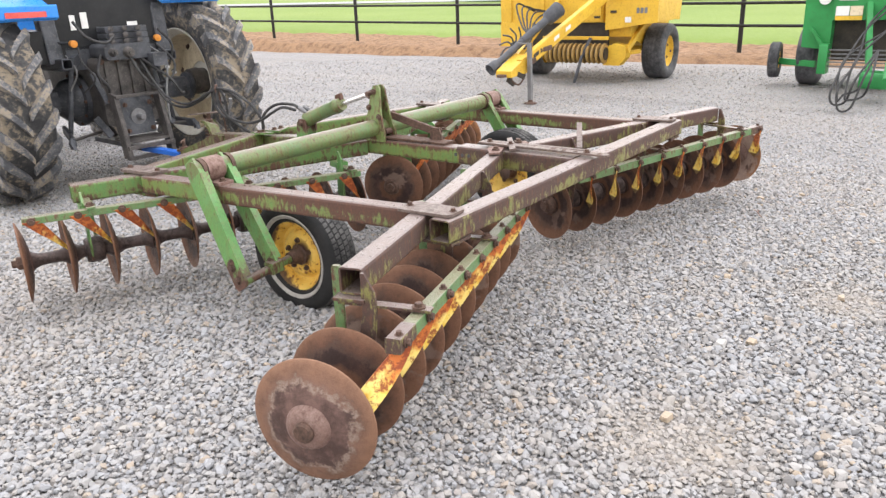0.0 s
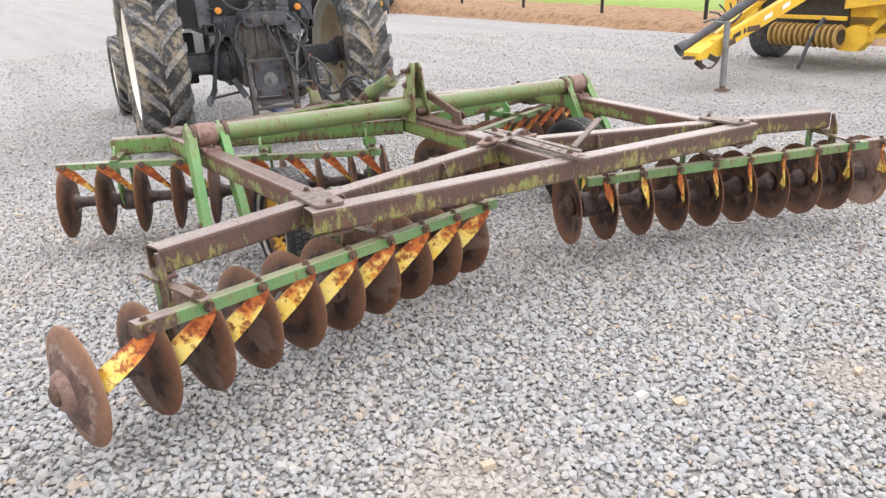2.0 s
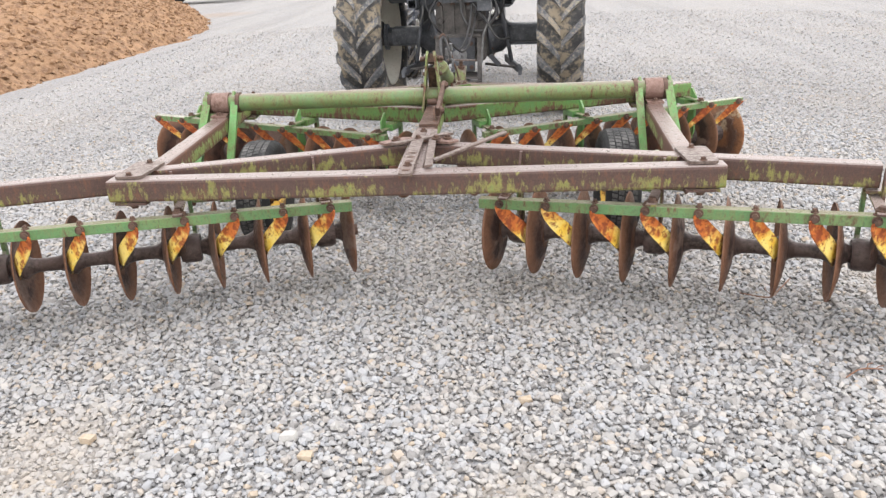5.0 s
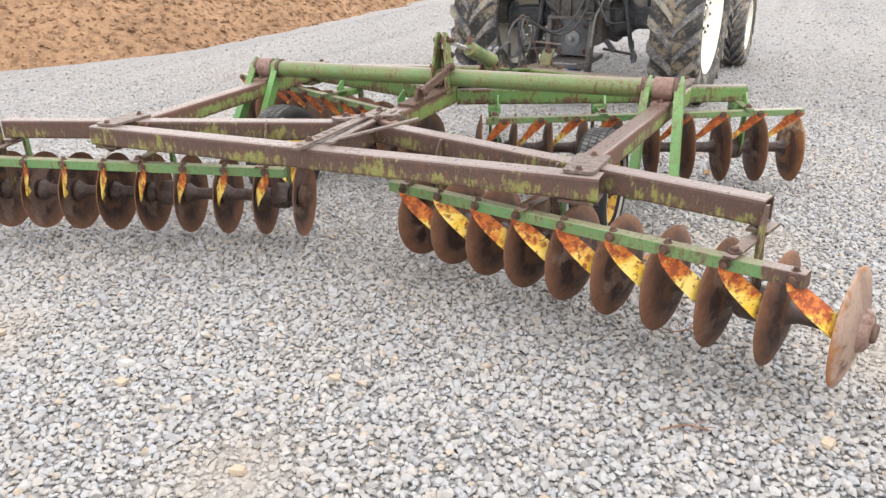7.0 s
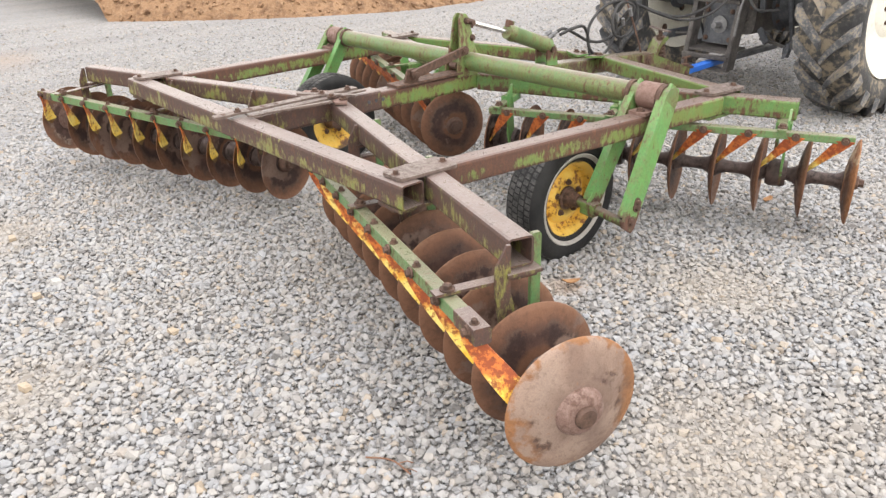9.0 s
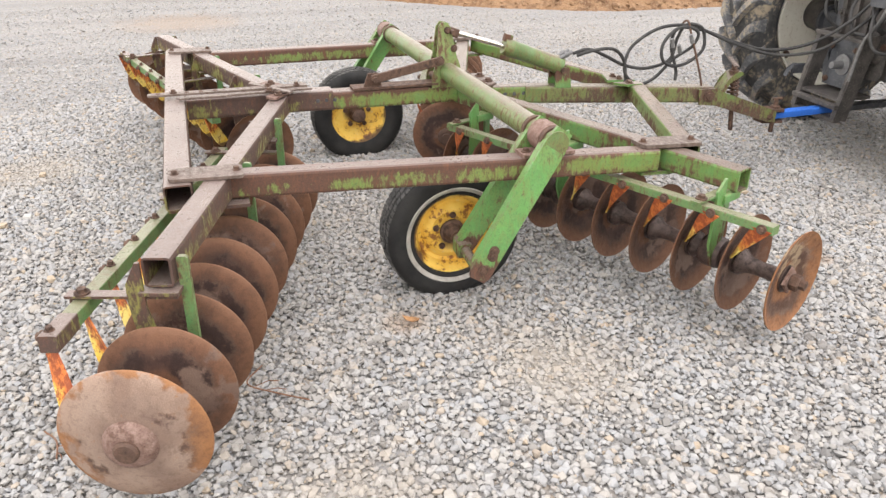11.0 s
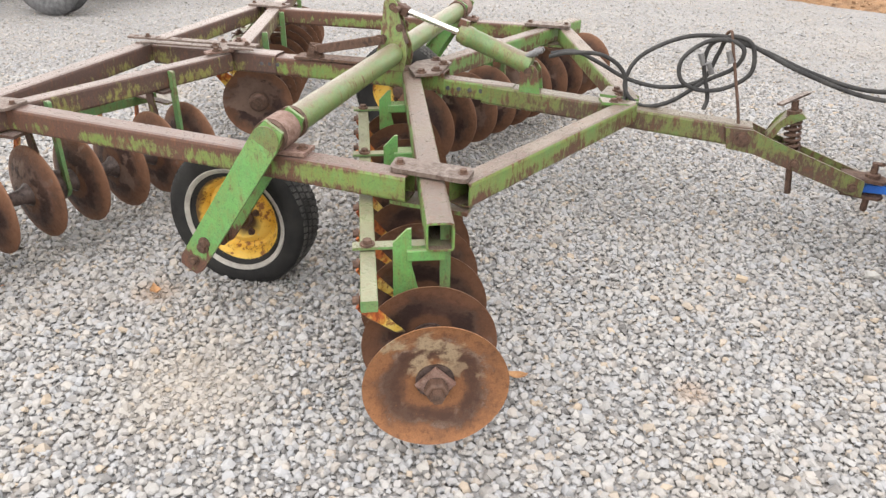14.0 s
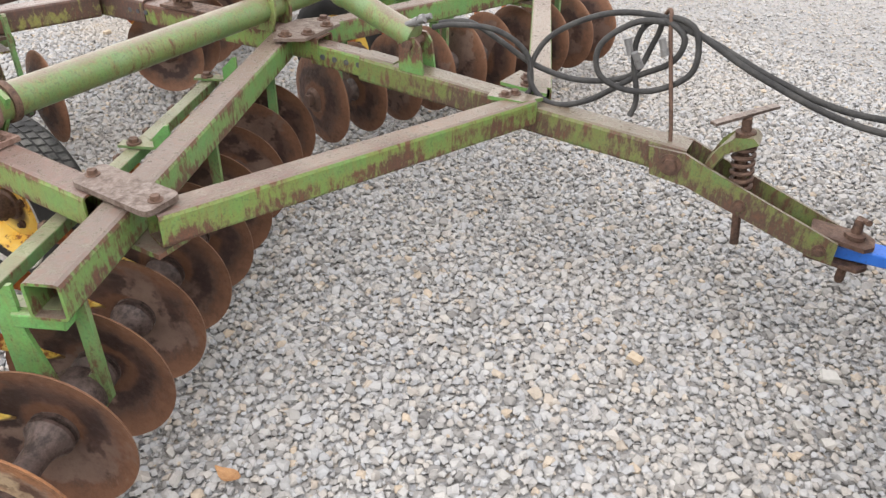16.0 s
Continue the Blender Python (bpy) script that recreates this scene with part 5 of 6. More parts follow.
# drawbar frame: two cheek plates, rails, back plate and power shaft
for x in (-0.215, 0.215):
    ch = part("drawbar_cheek", slab(B(), [(x - 0.014, -0.50, 0.34), (x - 0.014, -0.39, 0.32), (x - 0.014, -0.33, 0.62), (x - 0.014, -0.26, 0.92), (x - 0.014, -0.38, 0.90), (x - 0.014, -0.46, 0.62)], (0.028, 0, 0)), M_GREASE, tractor, "black drawbar support plate")
    part("cheek_rail", beam(B(), (x, -0.505, 0.345), (x, -0.40, 0.88), 0.045, 0.016, up=(0, -1, 0)), M_GREASE, ch)
part("drawbar_top_rail", beam(B(), (-0.23, -0.40, 0.90), (0.23, -0.40, 0.90), 0.05, 0.028), M_GREASE, tractor)
part("drawbar_bottom_rail", beam(B(), (-0.23, -0.49, 0.445), (0.23, -0.49, 0.445), 0.05, 0.035), M_GREASE, tractor)
part("drawbar_low_rail", beam(B(), (-0.23, -0.47, 0.345), (0.23, -0.47, 0.345), 0.06, 0.03), M_GREASE, tractor)
pb = part("power_shaft_plate", slab(B(), [(-0.155, -0.34, 0.52), (0.155, -0.34, 0.52), (0.155, -0.30, 0.84), (0.09, -0.295, 0.86), (-0.09, -0.295, 0.86), (-0.155, -0.30, 0.84)], (0, 0.025, 0)), M_IRON, tractor)
part("power_shaft", lathe(B(), (0.0, -0.32, 0.68), (0.0, -1, 0.68), [(0, 0.075), (0.012, 0.075), (0.014, 0.045), (0.02, 0.03), (0.10, 0.026), (0.105, 0.02)], 18), M_BSTEEL, pb, "splined steel power shaft", smooth=30)
bolt_part(pb, [(x, -0.345, z) for x in (-0.12, 0.12) for z in (0.56, 0.80)], d=(0, -1, 0), r=0.015)
part("drawbar_tray", slab(B(), [(-0.2, -0.47, 0.46), (0.2, -0.47, 0.46), (0.2, -0.2, 0.47), (-0.2, -0.2, 0.47)], (0, 0, 0.02)), M_GREASE, tractor)
part("blue_drawbar", beam(B(), (0.09, -0.98, 0.388), (0.03, -0.30, 0.392), 0.085, 0.045, r=0.006), M_BLUE, tractor, "bright blue drawbar tongue")
part("drawbar_tail", beam(B(), (0.03, -0.30, 0.392), (0.0, 0.6, 0.40), 0.085, 0.045, r=0.006), M_IRON, tractor)
# three point linkage
for s in (1, -1):
    arm = part("lower_link", beam(B(), (s * 0.44, 0.30, 0.60), (s * 0.60, -0.26, 0.56), 0.035, 0.075), M_IRON, tractor, "black lower link arm")
    for k in (1, -1):
        part("link_hook", slab(B(), [(s * 0.60, -0.24 + k * 0.010, 0.565), (s * 0.625, -0.26 + k * 0.022, 0.52), (s * 0.615, -0.275 + k * 0.034, 0.465), (s * 0.60, -0.27 + k * 0.030, 0.46), (s * 0.60, -0.262 + k * 0.014, 0.51), (s * 0.575, -0.25, 0.55)], (s * 0.018, 0, 0)), M_IRON, arm)
    part("lift_rod", rod(B(), (s * 0.52, -0.02, 0.56), (s * 0.40, -0.05, 1.20), 0.022, seg=12), M_IRON, tractor, smooth=40)
    part("lift_arm", beam(B(), (s * 0.22, 0.12, 1.30), (s * 0.42, -0.10, 1.24), 0.05, 0.085), M_IRON, tractor)
    part("stay_chain", rod(B(), (s * 0.24, -0.05, 0.55), (s * 0.56, -0.18, 0.53), 0.014, seg=8), M_GREASE, tractor)
    # cab stay, fender and lamp
    part("cab_stay", beam(B(), (s * 0.50, -0.20, 1.24), (s * 0.50, 0.18, 1.24), 0.09, 0.09, wall=0.008), M_IRON, tractor, "open black square tube")
    part("cab_post", beam(B(), (s * 0.52, -0.06, 1.20), (s * 0.54, 0.04, 2.0), 0.14, 0.12, up=(0, -1, 0)), M_IRON, tractor)
    if s < 0:
        boxed("fender_skirt", min(s * 0.42, s * 0.78), max(s * 0.42, s * 0.78), -0.02, 0.85, 1.20, 1.48, M_CAB, tractor, "black inner fender", 0.03)
    bm = B()
    rows = []
    for k in range(13):
        a = radians(205 - 11.5 * k * 0.95)
        cy, cz = 0.28 + 0.985 * math.cos(a), 0.83 + 0.98 * math.sin(a)
        if cz < 1.20:
            continue
        iy, iz = 0.28 + 0.955 * math.cos(a), 0.83 + 0.95 * math.sin(a)
        xi = 0.56 if s < 0 else 0.50
        rows.append([Vector((s * xi, cy, cz)), Vector((s * 1.12, cy, cz)), Vector((s * 1.12, iy, iz)), Vector((s * xi, iy, iz))])
    rows = [r for r in rows if r[0].z > (1.50 if s < 0 else 1.63)]
    loft(bm, rows)
    fd = part("fender", bm, M_SKYBLUE, tractor, "glossy blue rear fender", smooth=40)
    y0, z0 = rows[0][0].y, rows[0][0].z
    part("fender_edge", beam(B(), (s * xi, y0 - 0.01, z0 + 0.10), (s * 1.13, y0 - 0.01, z0 + 0.10), 0.03, 0.11, r=0.012), M_SKYBLUE, fd)
    part("reflector", slab(B(), [(s * 0.66, y0 - 0.028, z0 + 0.005), (s * 0.98, y0 - 0.028, z0 + 0.005), (s * 0.98, y0 - 0.028, z0 + 0.05), (s * 0.66, y0 - 0.028, z0 + 0.05)], (0, -0.006, 0)), M_RED, fd, "red reflector strip")
    part("work_lamp", lathe(B(), (s * 0.40, -0.13, 1.36), (s * 0.40, -1, 1.36), [(0, 0.03), (0.015, 0.032), (0.045, 0.032), (0.05, 0.0)], 18), M_ORANGE, tractor, "orange turn lamp", smooth=30)
    part("lamp_stay", rod(B(), (s * 0.40, -0.13, 1.36), (s * 0.50, 0.0, 1.38), 0.012, seg=8), M_IRON, tractor)
cab = boxed("cab_rear_wall", -0.54, 0.54, 0.0, 0.08, 1.30, 2.3, M_CAB, tractor, "black cab rear panel", 0.03)
for x, z, w, h in ((-0.33, 1.47, 0.05, 0.13), (-0.23, 1.48, 0.06, 0.14), (0.20, 1.46, 0.10, 0.06)):
    part("warning_tag", slab(B(), [(x, -0.004, z), (x + w, -0.004, z), (x + w, -0.004, z + h), (x, -0.004, z + h)], (0, -0.005, 0)), M_TAG, cab, "white warning label")
# oil and wiring lines round the rear casting
for k, pts in enumerate((
        [(-0.22, -0.25, 1.25), (-0.30, -0.32, 1.10), (-0.24, -0.34, 0.98), (-0.20, -0.25, 0.90)],
        [(-0.10, -0.30, 1.40), (-0.22, -0.38, 1.36), (-0.34, -0.30, 1.42), (-0.40, -0.22, 1.55)],
        [(0.30, -0.30, 1.32), (0.40, -0.40, 1.15), (0.34, -0.42, 1.0), (0.28, -0.30, 0.95)],
        [(0.36, -0.26, 1.45), (0.46, -0.30, 1.30), (0.44, -0.24, 1.12), (0.38, -0.12, 1.02)],
        [(0.02, -0.30, 1.24), (0.05, -0.40, 1.08), (0.14, -0.44, 0.95), (0.25, -0.42, 0.93)])):
    part("oil_line", pipe(B(), smooth_line(pts, 8), 0.012, 8), M_HOSE, tractor, smooth=50)
# bosses, plugs and brackets on the casting
for x, y, z, r, h in ((-0.16, -0.22, 0.78, 0.045, 0.05), (0.17, -0.22, 0.76, 0.04, 0.06), (-0.20, -0.22, 1.02, 0.03, 0.04), (0.21, -0.22, 1.05, 0.035, 0.05), (0.02, -0.30, 1.26, 0.04, 0.05), (-0.13, -0.30, 1.27, 0.03, 0.06), (-0.05, -0.22, 0.66, 0.05, 0.03)):
    part("casting_boss", lathe(B(), (x, y, z), (x, y - 1, z), [(0, r * 1.3), (h * 0.4, r), (h, r * 0.95), (h, r * 0.5), (h + 0.02, r * 0.5), (h + 0.022, 0.0)], 14), M_GREASE, gear, smooth=35)
for x0, z0, x1, z1, w in ((-0.30, 1.10, -0.22, 0.82, 0.05), (0.28, 1.12, 0.33, 0.80, 0.045), (-0.34, 0.70, -0.24, 0.52, 0.06), (0.30, 0.66, 0.40, 0.56, 0.05)):
    part("casting_bracket", beam(B(), (x0, -0.20, z0), (x1, -0.24, z1), w, 0.03, up=(0, -1, 0)), M_IRON, tractor)
for k, pts in enumerate((
        [(-0.32, -0.05, 1.32), (-0.36, -0.18, 1.20), (-0.30, -0.24, 1.05), (-0.36, -0.10, 0.92)],
        [(-0.44, 0.02, 1.30), (-0.40, -0.12, 1.12), (-0.46, -0.06, 0.95)],
        [(0.12, -0.25, 1.22), (0.22, -0.38, 1.10), (0.30, -0.36, 0.98), (0.42, -0.18, 0.96)],
        [(0.26, -0.22, 1.30), (0.34, -0.36, 1.18), (0.31, -0.40, 1.02), (0.26, -0.44, 0.88), (0.24, -0.46, 0.62)],
        [(0.18, -0.26, 1.16), (0.30, -0.44, 1.02), (0.40, -0.46, 0.86), (0.52, -0.30, 0.84)])):
    part("wiring_line", pipe(B(), smooth_line(pts, 8), 0.008 if k < 2 else 0.011, 7), M_WIRE if k % 2 else M_HOSE, tractor, smooth=50)
for k in range(3):
    part("coupler_cap", lathe(B(), (0.30 + 0.05 * k, -0.30 - 0.03 * k, 1.16 - 0.05 * k), (0.26 + 0.05 * k, -0.45 - 0.03 * k, 1.13 - 0.05 * k), [(0, 0.016), (0.03, 0.02), (0.06, 0.02), (0.065, 0.0)], 12), M_TAG if k == 1 else M_CHROME, tractor, "pale coupler cap", smooth=30)
# engine, hood and front axle
boxed("engine", -0.26, 0.26, 1.7, 3.1, 0.62, 1.20, M_IRON, tractor, "dark engine block", 0.05)
boxed("hood", -0.36, 0.36, 1.35, 3.45, 1.20, 1.75, M_SKYBLUE, tractor, "blue engine hood", 0.08)
boxed("cab_floor", -0.52, 0.52, 0.0, 1.35, 1.12, 1.32, M_IRON, tractor, "", 0.03)
boxed("front_axle", -0.98, 0.98, 2.68, 2.84, 0.42, 0.58, M_IRON, tractor, "", 0.03)
for s in (1, -1):
    c, o = Vector((s * 1.12, 2.80, 0.50)), Vector((s, 0, 0))
    fr = part("front_wheel", lathe(B(), c, c + o, [(-0.12, 0.29), (-0.125, 0.31), (-0.1, 0.3), (0.0, 0.27), (0.1, 0.3), (0.125, 0.31), (0.12, 0.29), (0.06, 0.25), (0.03, 0.12), (0.06, 0.1), (0.06, 0.04), (0.0, 0.04), (0.0, 0.2), (-0.06, 0.26)], 40, close=True), M_CREAM, tractor, "cream front wheel", smooth=35)
    tractor_tyre(c, o, 0.505, 0.30, 0.30, 18, 0.03, fr, 0.2)
boxed("step_block", -0.62, -0.50, 0.9, 1.3, 0.55, 1.1, M_IRON, tractor)

# ---- the fence ----
fence = thing("pipe_fence", "black pipe fence along the pasture", "fence", pose(14.2, 0, 0))
for k in range(-1, 7):
    y = 1.62 + 3.94 * k
    base = verge_height(14.2, y)
    part("post", rod(B(), (0, y, base - 0.06), (0, y, 1.46 + 0.012 * max(0, y)), 0.052, seg=18), M_FENCE, fence, smooth=40)
for z in (0.67, 1.155):
    for k in range(-1, 6):
        y0, y1 = 1.62 + 3.94 * k, 1.62 + 3.94 * (k + 1)
        part("rail", rod(B(), (-0.04, y0, z + 0.010 * max(0, y0)), (-0.04, y1, z + 0.010 * max(0, y1)), 0.034, seg=14), M_FENCE, fence, smooth=40)

M_PTO = plain("dark_shaft_guard", (0.045, 0.048, 0.055), (0.08, 0.083, 0.092), 0.5, 0, 8, (0.2, 0.19, 0.18), 0.4)

# ---- the yellow baler ----
baler = thing("round_baler", "yellow round baler with a ribbed roller, parked on the gravel", "baler", pose(9.85, 3.07, 0, 0, 0, 2))


def baler_wheel(parent, c, o, R, w, rim_r, rim_mat, label):
    h = w / 2
    prof = [(-h * 0.7, rim_r), (-h * 0.96, rim_r + 0.06), (-h, R * 0.82), (-h * 0.93, R * 0.94), (-h * 0.75, R), (h * 0.75, R), (h * 0.93, R * 0.94), (h, R * 0.82), (h * 0.96, rim_r + 0.06), (h * 0.7, rim_r), (0, rim_r - 0.02)]
    rim = part("wheel_rim", lathe(B(), c, c + o, [(-h * 0.65, rim_r), (-h * 0.72, rim_r + 0.015), (0, rim_r - 0.03), (h * 0.72, rim_r + 0.015), (h * 0.70, rim_r - 0.01), (h * 0.4, rim_r - 0.04), (h * 0.25, rim_r * 0.55), (h * 0.32, rim_r * 0.3), (h * 0.32, 0.02), (h * 0.15, 0.02), (h * 0.1, rim_r * 0.6), (0, rim_r - 0.045)], 36, close=True), rim_mat, parent, label, smooth=35)
    tyre = part("tyre", lathe(B(), c, c + o, prof, 48, close=True), M_SIDEWALL, rim, "dusty black implement tyre", smooth=45)
    bm = B()
    for row in range(5):
        x = h * (-0.6 + 0.3 * row)
        lathe(bm, c + o * (x - w * 0.045), c + o * 9, [(0, R - 0.01), (0, R + 0.006), (w * 0.09, R + 0.006), (w * 0.09, R - 0.01)], 48, close=True)
    part("tread", bm, M_SIDEWALL, tyre, "ribbed tread", smooth=35)
    bolt_part(rim, [c + o * (h * 0.28) + Vector((0, rim_r * 0.45 * math.cos(k * 1.0472), rim_r * 0.45 * math.sin(k * 1.0472))) for k in range(6)], d=o, r=0.016, name="wheel_nut")
    return rim


for s in (1, -1):
    baler_wheel(baler, Vector((0, s * 1.24, 0.485)), Vector((0, s, 0)), 0.485, 0.42, 0.27, M_BYEL, "yellow baler wheel")
part("axle", beam(B(), (0, -1.05, 0.62), (0, 1.05, 0.62), 0.14, 0.14), M_BYEL, baler)


def sheet_panel(name, pts, off, mat_, parent, label=""):
    return part(name, slab(B(), pts, off), mat_, parent, label)


body = sheet_panel("chamber", [(-0.95, -1.02, 0.80), (-1.02, -1.02, 1.25), (-0.90, -1.02, 1.85), (0.2, -1.02, 2.15), (1.0, -1.02, 1.8), (1.15, -1.02, 1.1), (0.75, -1.02, 0.62), (-0.3, -1.02, 0.60)], (0, 2.04, 0), M_BYEL, baler, "yellow steel bale chamber")
sheet_panel("front_sheet", [(-1.08, -0.55, 1.06), (-1.08, 1.52, 1.02), (-1.12, 1.52, 1.9), (-1.12, -0.55, 1.9)], (0.05, 0, 0), M_BYEL, baler)
sheet_panel("front_sheet", [(-1.10, 0.86, 0.62), (-1.10, 1.52, 0.62), (-1.10, 1.52, 1.05), (-1.10, 0.86, 1.05)], (0.05, 0, 0), M_BYEL, baler)
for y in (-0.50, 0.62, 1.30):
    part("panel_rib", beam(B(), (-1.125, y, 1.08), (-1.135, y, 1.85), 0.05, 0.03, up=(-1, 0, 0)), M_BYEL, baler)
sheet_panel("side_box", [(-1.15, -0.62, 0.92), (-1.15, -1.55, 1.05), (-1.15, -1.55, 1.9), (-1.15, -0.62, 1.9)], (0.9, 0, 0), M_BYEL, baler, "yellow side cabinet")
sheet_panel("rear_shield", [(0.1, -1.30, 1.05), (0.8, -1.30, 1.0), (1.0, -1.30, 1.9), (0.0, -1.30, 1.9)], (0, 0.05, 0), M_BYEL, baler)
sheet_panel("lower_shield", [(-1.16, -0.60, 0.32), (-1.16, -0.90, 0.32), (-1.16, -1.02, 0.46), (-1.16, -1.02, 0.66), (-1.16, -0.80, 0.70), (-1.16, -0.60, 0.60)], (0.22, 0, 0), M_BYEL, baler)
part("wheel_arm", beam(B(), (-1.15, -1.02, 0.62), (-0.30, -1.10, 1.15), 0.07, 0.09), M_BYEL, baler)
part("wheel_arm", beam(B(), (-1.20, -0.50, 0.50), (-0.80, -1.15, 0.58), 0.06, 0.07), M_BYEL, baler)
# closed dark sheet; its colour stands for the shade inside the intake
sheet_panel("throat", [(-1.0, -0.62, 0.62), (-1.0, 0.86, 0.62), (-1.0, 0.86, 1.04), (-1.0, -0.62, 1.04)], (0.06, 0, 0), M_BDARK, baler, "dark intake opening")
part("crop_bar", beam(B(), (-1.22, -0.72, 0.82), (-1.22, 0.55, 0.82), 0.05, 0.06), M_BYEL, baler)
roller = part("pickup_roller", rod(B(), (-1.25, -0.70, 0.53), (-1.25, 0.45, 0.53), 0.11, seg=24), M_BDARK, baler, "dark pickup drum", smooth=40)
me = None
for k in range(13):
    y = -0.66 + 1.07 * k / 12
    if me is None:
        me = part("pickup_band", lathe(B(), (0, -0.024, 0), (0, 1, 0), [(0, 0.11), (0.004, 0.165), (0.024, 0.178), (0.044, 0.165), (0.048, 0.11)], 28, close=True), M_BAND, roller, "worn yellow pickup band", smooth=40, at=(-1.25, y, 0.53)).data
    else:
        place("pickup_band", me, roller, "worn yellow pickup band", (-1.25, y, 0.53))
TONGUE_TOP, TONGUE_LOW = Vector((-1.15, -0.726, 1.70)), Vector((-3.85, -0.40, 0.66))
tongue = part("tongue", beam(B(), TONGUE_TOP, TONGUE_LOW, 0.10, 0.19), M_BYEL, baler, "yellow tongue beam")
part("tongue", beam(B(), (-1.15, 0.30, 1.45), (-3.6, -0.22, 0.72), 0.07, 0.10), M_BYEL, baler)
sheet_panel("tongue_head", [(-3.66, -0.46, 0.72), (-4.16, -0.44, 0.52), (-4.16, -0.44, 0.43), (-3.60, -0.46, 0.46)], (0, 0.26, 0), M_BYEL, baler)
part("hitch_eye", lathe(B(), (-4.22, -0.31, 0.44), (-4.22, -0.31, 1), [(0, 0.03), (0, 0.075), (0.035, 0.075), (0.035, 0.03)], 20, close=True), M_BOLT, baler, "rusty hitch eye", smooth=35)
pto = part("power_shaft_guard", lathe(B(), (-4.1, -0.04, 0.52), (-2.80, -0.52, 1.34), [(0.06, 0.045), (0.0, 0.088), (0.0, 0.095), (0.13, 0.088), (0.20, 0.055), (0.75, 0.055), (0.75, 0.063), (1.30, 0.063), (1.36, 0.11), (1.62, 0.125), (1.64, 0.05)], 20), M_PTO, baler, "grey power shaft guard", smooth=35)
jack = part("jack_leg", beam(B(), (-3.75, -0.54, 0.06), (-3.75, -0.52, 0.90), 0.065, 0.065, up=(1, 0, 0), drop=False), M_BSTEEL, baler, "grey jack leg")
part("jack_foot", lathe(B(), (-3.75, -0.54, 0.0), (-3.75, -0.54, 1), [(0, 0.02), (0, 0.10), (0.012, 0.10), (0.03, 0.04), (0.06, 0.035)], 16), M_BOLT, jack, smooth=30)
part("jack_handle", rod(B(), (-3.75, -0.52, 0.88), (-3.80, -0.34, 0.90), 0.012, seg=8), M_BSTEEL, jack)
for k, (x, y, z, dx, dz) in enumerate(((-3.72, -0.46, 0.62, 0.16, 0.05), (-3.96, -0.44, 0.50, 0.12, -0.06), (-3.45, -0.44, 0.70, 0.10, 0.10), (-4.06, -0.34, 0.42, 0.10, -0.08), (-3.30, -0.50, 0.80, 0.20, 0.02))):
    part("tongue_bracket", beam(B(), (x, y, z), (x + dx, y - 0.05, z + dz), 0.05, 0.07), M_BDARK if k % 2 else M_BOLT, baler, "dark hitch bracket")
part("hitch_chain", pipe(B(), smooth_line([(-4.0, -0.34, 0.46), (-4.02, -0.38, 0.36), (-3.90, -0.42, 0.30), (-3.74, -0.42, 0.38), (-3.66, -0.40, 0.50)], 6), 0.014, 6), M_BOLT, baler, "rusty safety chain", smooth=50)
along = (TONGUE_LOW - TONGUE_TOP).normalized()
for k, d in enumerate((1.50, 1.85, 2.45)):
    c = TONGUE_TOP + along * d + Vector((0.006, -0.052, -0.06))
    part("tongue_sticker", slab(B(), [c, c + along * 0.15, c + along * 0.15 - UP * 0.06, c - UP * 0.06], (0, -0.004, 0)), M_TAG if k != 2 else M_BDARK, baler, "warning sticker")
wheel_hub = Vector((-2.70, 0.30, 0.74))
rake = part("tine_wheel", lathe(B(), wheel_hub, wheel_hub + Vector((0.5, 1, 0)), [(0, 0.05), (0.0, 0.10), (0.03, 0.10), (0.03, 0.05)], 18, close=True), M_IRON, baler, "black tine wheel", smooth=35)
d1, d2 = Vector((1, -0.5, 0)).normalized(), UP
for k in range(12):
    a = 2 * math.pi * k / 12
    e = d1 * math.cos(a) + d2 * math.sin(a)
    f = d1 * math.cos(a + 0.35) + d2 * math.sin(a + 0.35)
    part("tine", pipe(B(), smooth_line([wheel_hub + e * 0.08, wheel_hub + e * 0.2, wheel_hub + f * 0.33], 4), 0.014, 6), M_IRON, rake)
for k in range(5):
    y0 = 0.25 + 0.12 * k
    part("baler_hose", pipe(B(), smooth_line([(-1.2, y0, 1.25), (-1.7, y0 + 0.1, 1.20 + 0.05 * k), (-2.3, 0.20 + 0.05 * k, 1.05), (-2.9, -0.10, 0.92), (-3.4, -0.24, 0.78)], 7), 0.015, 7), M_HOSE, baler, smooth=50)
for y, z in ((-0.42, 1.16), (-0.72, 1.25), (0.5, 1.2)):
    part("latch", beam(B(), (-1.165, y, z), (-1.165, y - 0.10, z), 0.03, 0.04), M_BDARK, baler)
sheet_panel("badge", [(-1.158, -0.72, 1.44), (-1.158, -1.05, 1.44), (-1.158, -1.05, 1.50), (-1.158, -0.72, 1.50)], (-0.004, 0, 0), M_TEAL, baler, "teal badge strip")
for k in range(3):
    sheet_panel("label_bar", [(-1.158, -1.18 - 0.07 * k, 1.20), (-1.158, -1.23 - 0.07 * k, 1.20), (-1.158, -1.23 - 0.07 * k, 1.29), (-1.158, -1.18 - 0.07 * k, 1.29)], (-0.004, 0, 0), M_BSTEEL, baler, "grey model lettering bar")
part("stand_leg", pipe(B(), [(-1.30, -0.42, 0.80), (-1.42, -0.30, 0.45), (-1.50, -0.22, 0.04)], 0.03, 8), M_IRON, baler)
sheet_panel("sticker", [(-1.157, -0.98, 1.05), (-1.157, -1.09, 1.05), (-1.157, -1.09, 1.14), (-1.157, -0.98, 1.14)], (-0.004, 0, 0), M_TAG, baler, "white warning sticker")

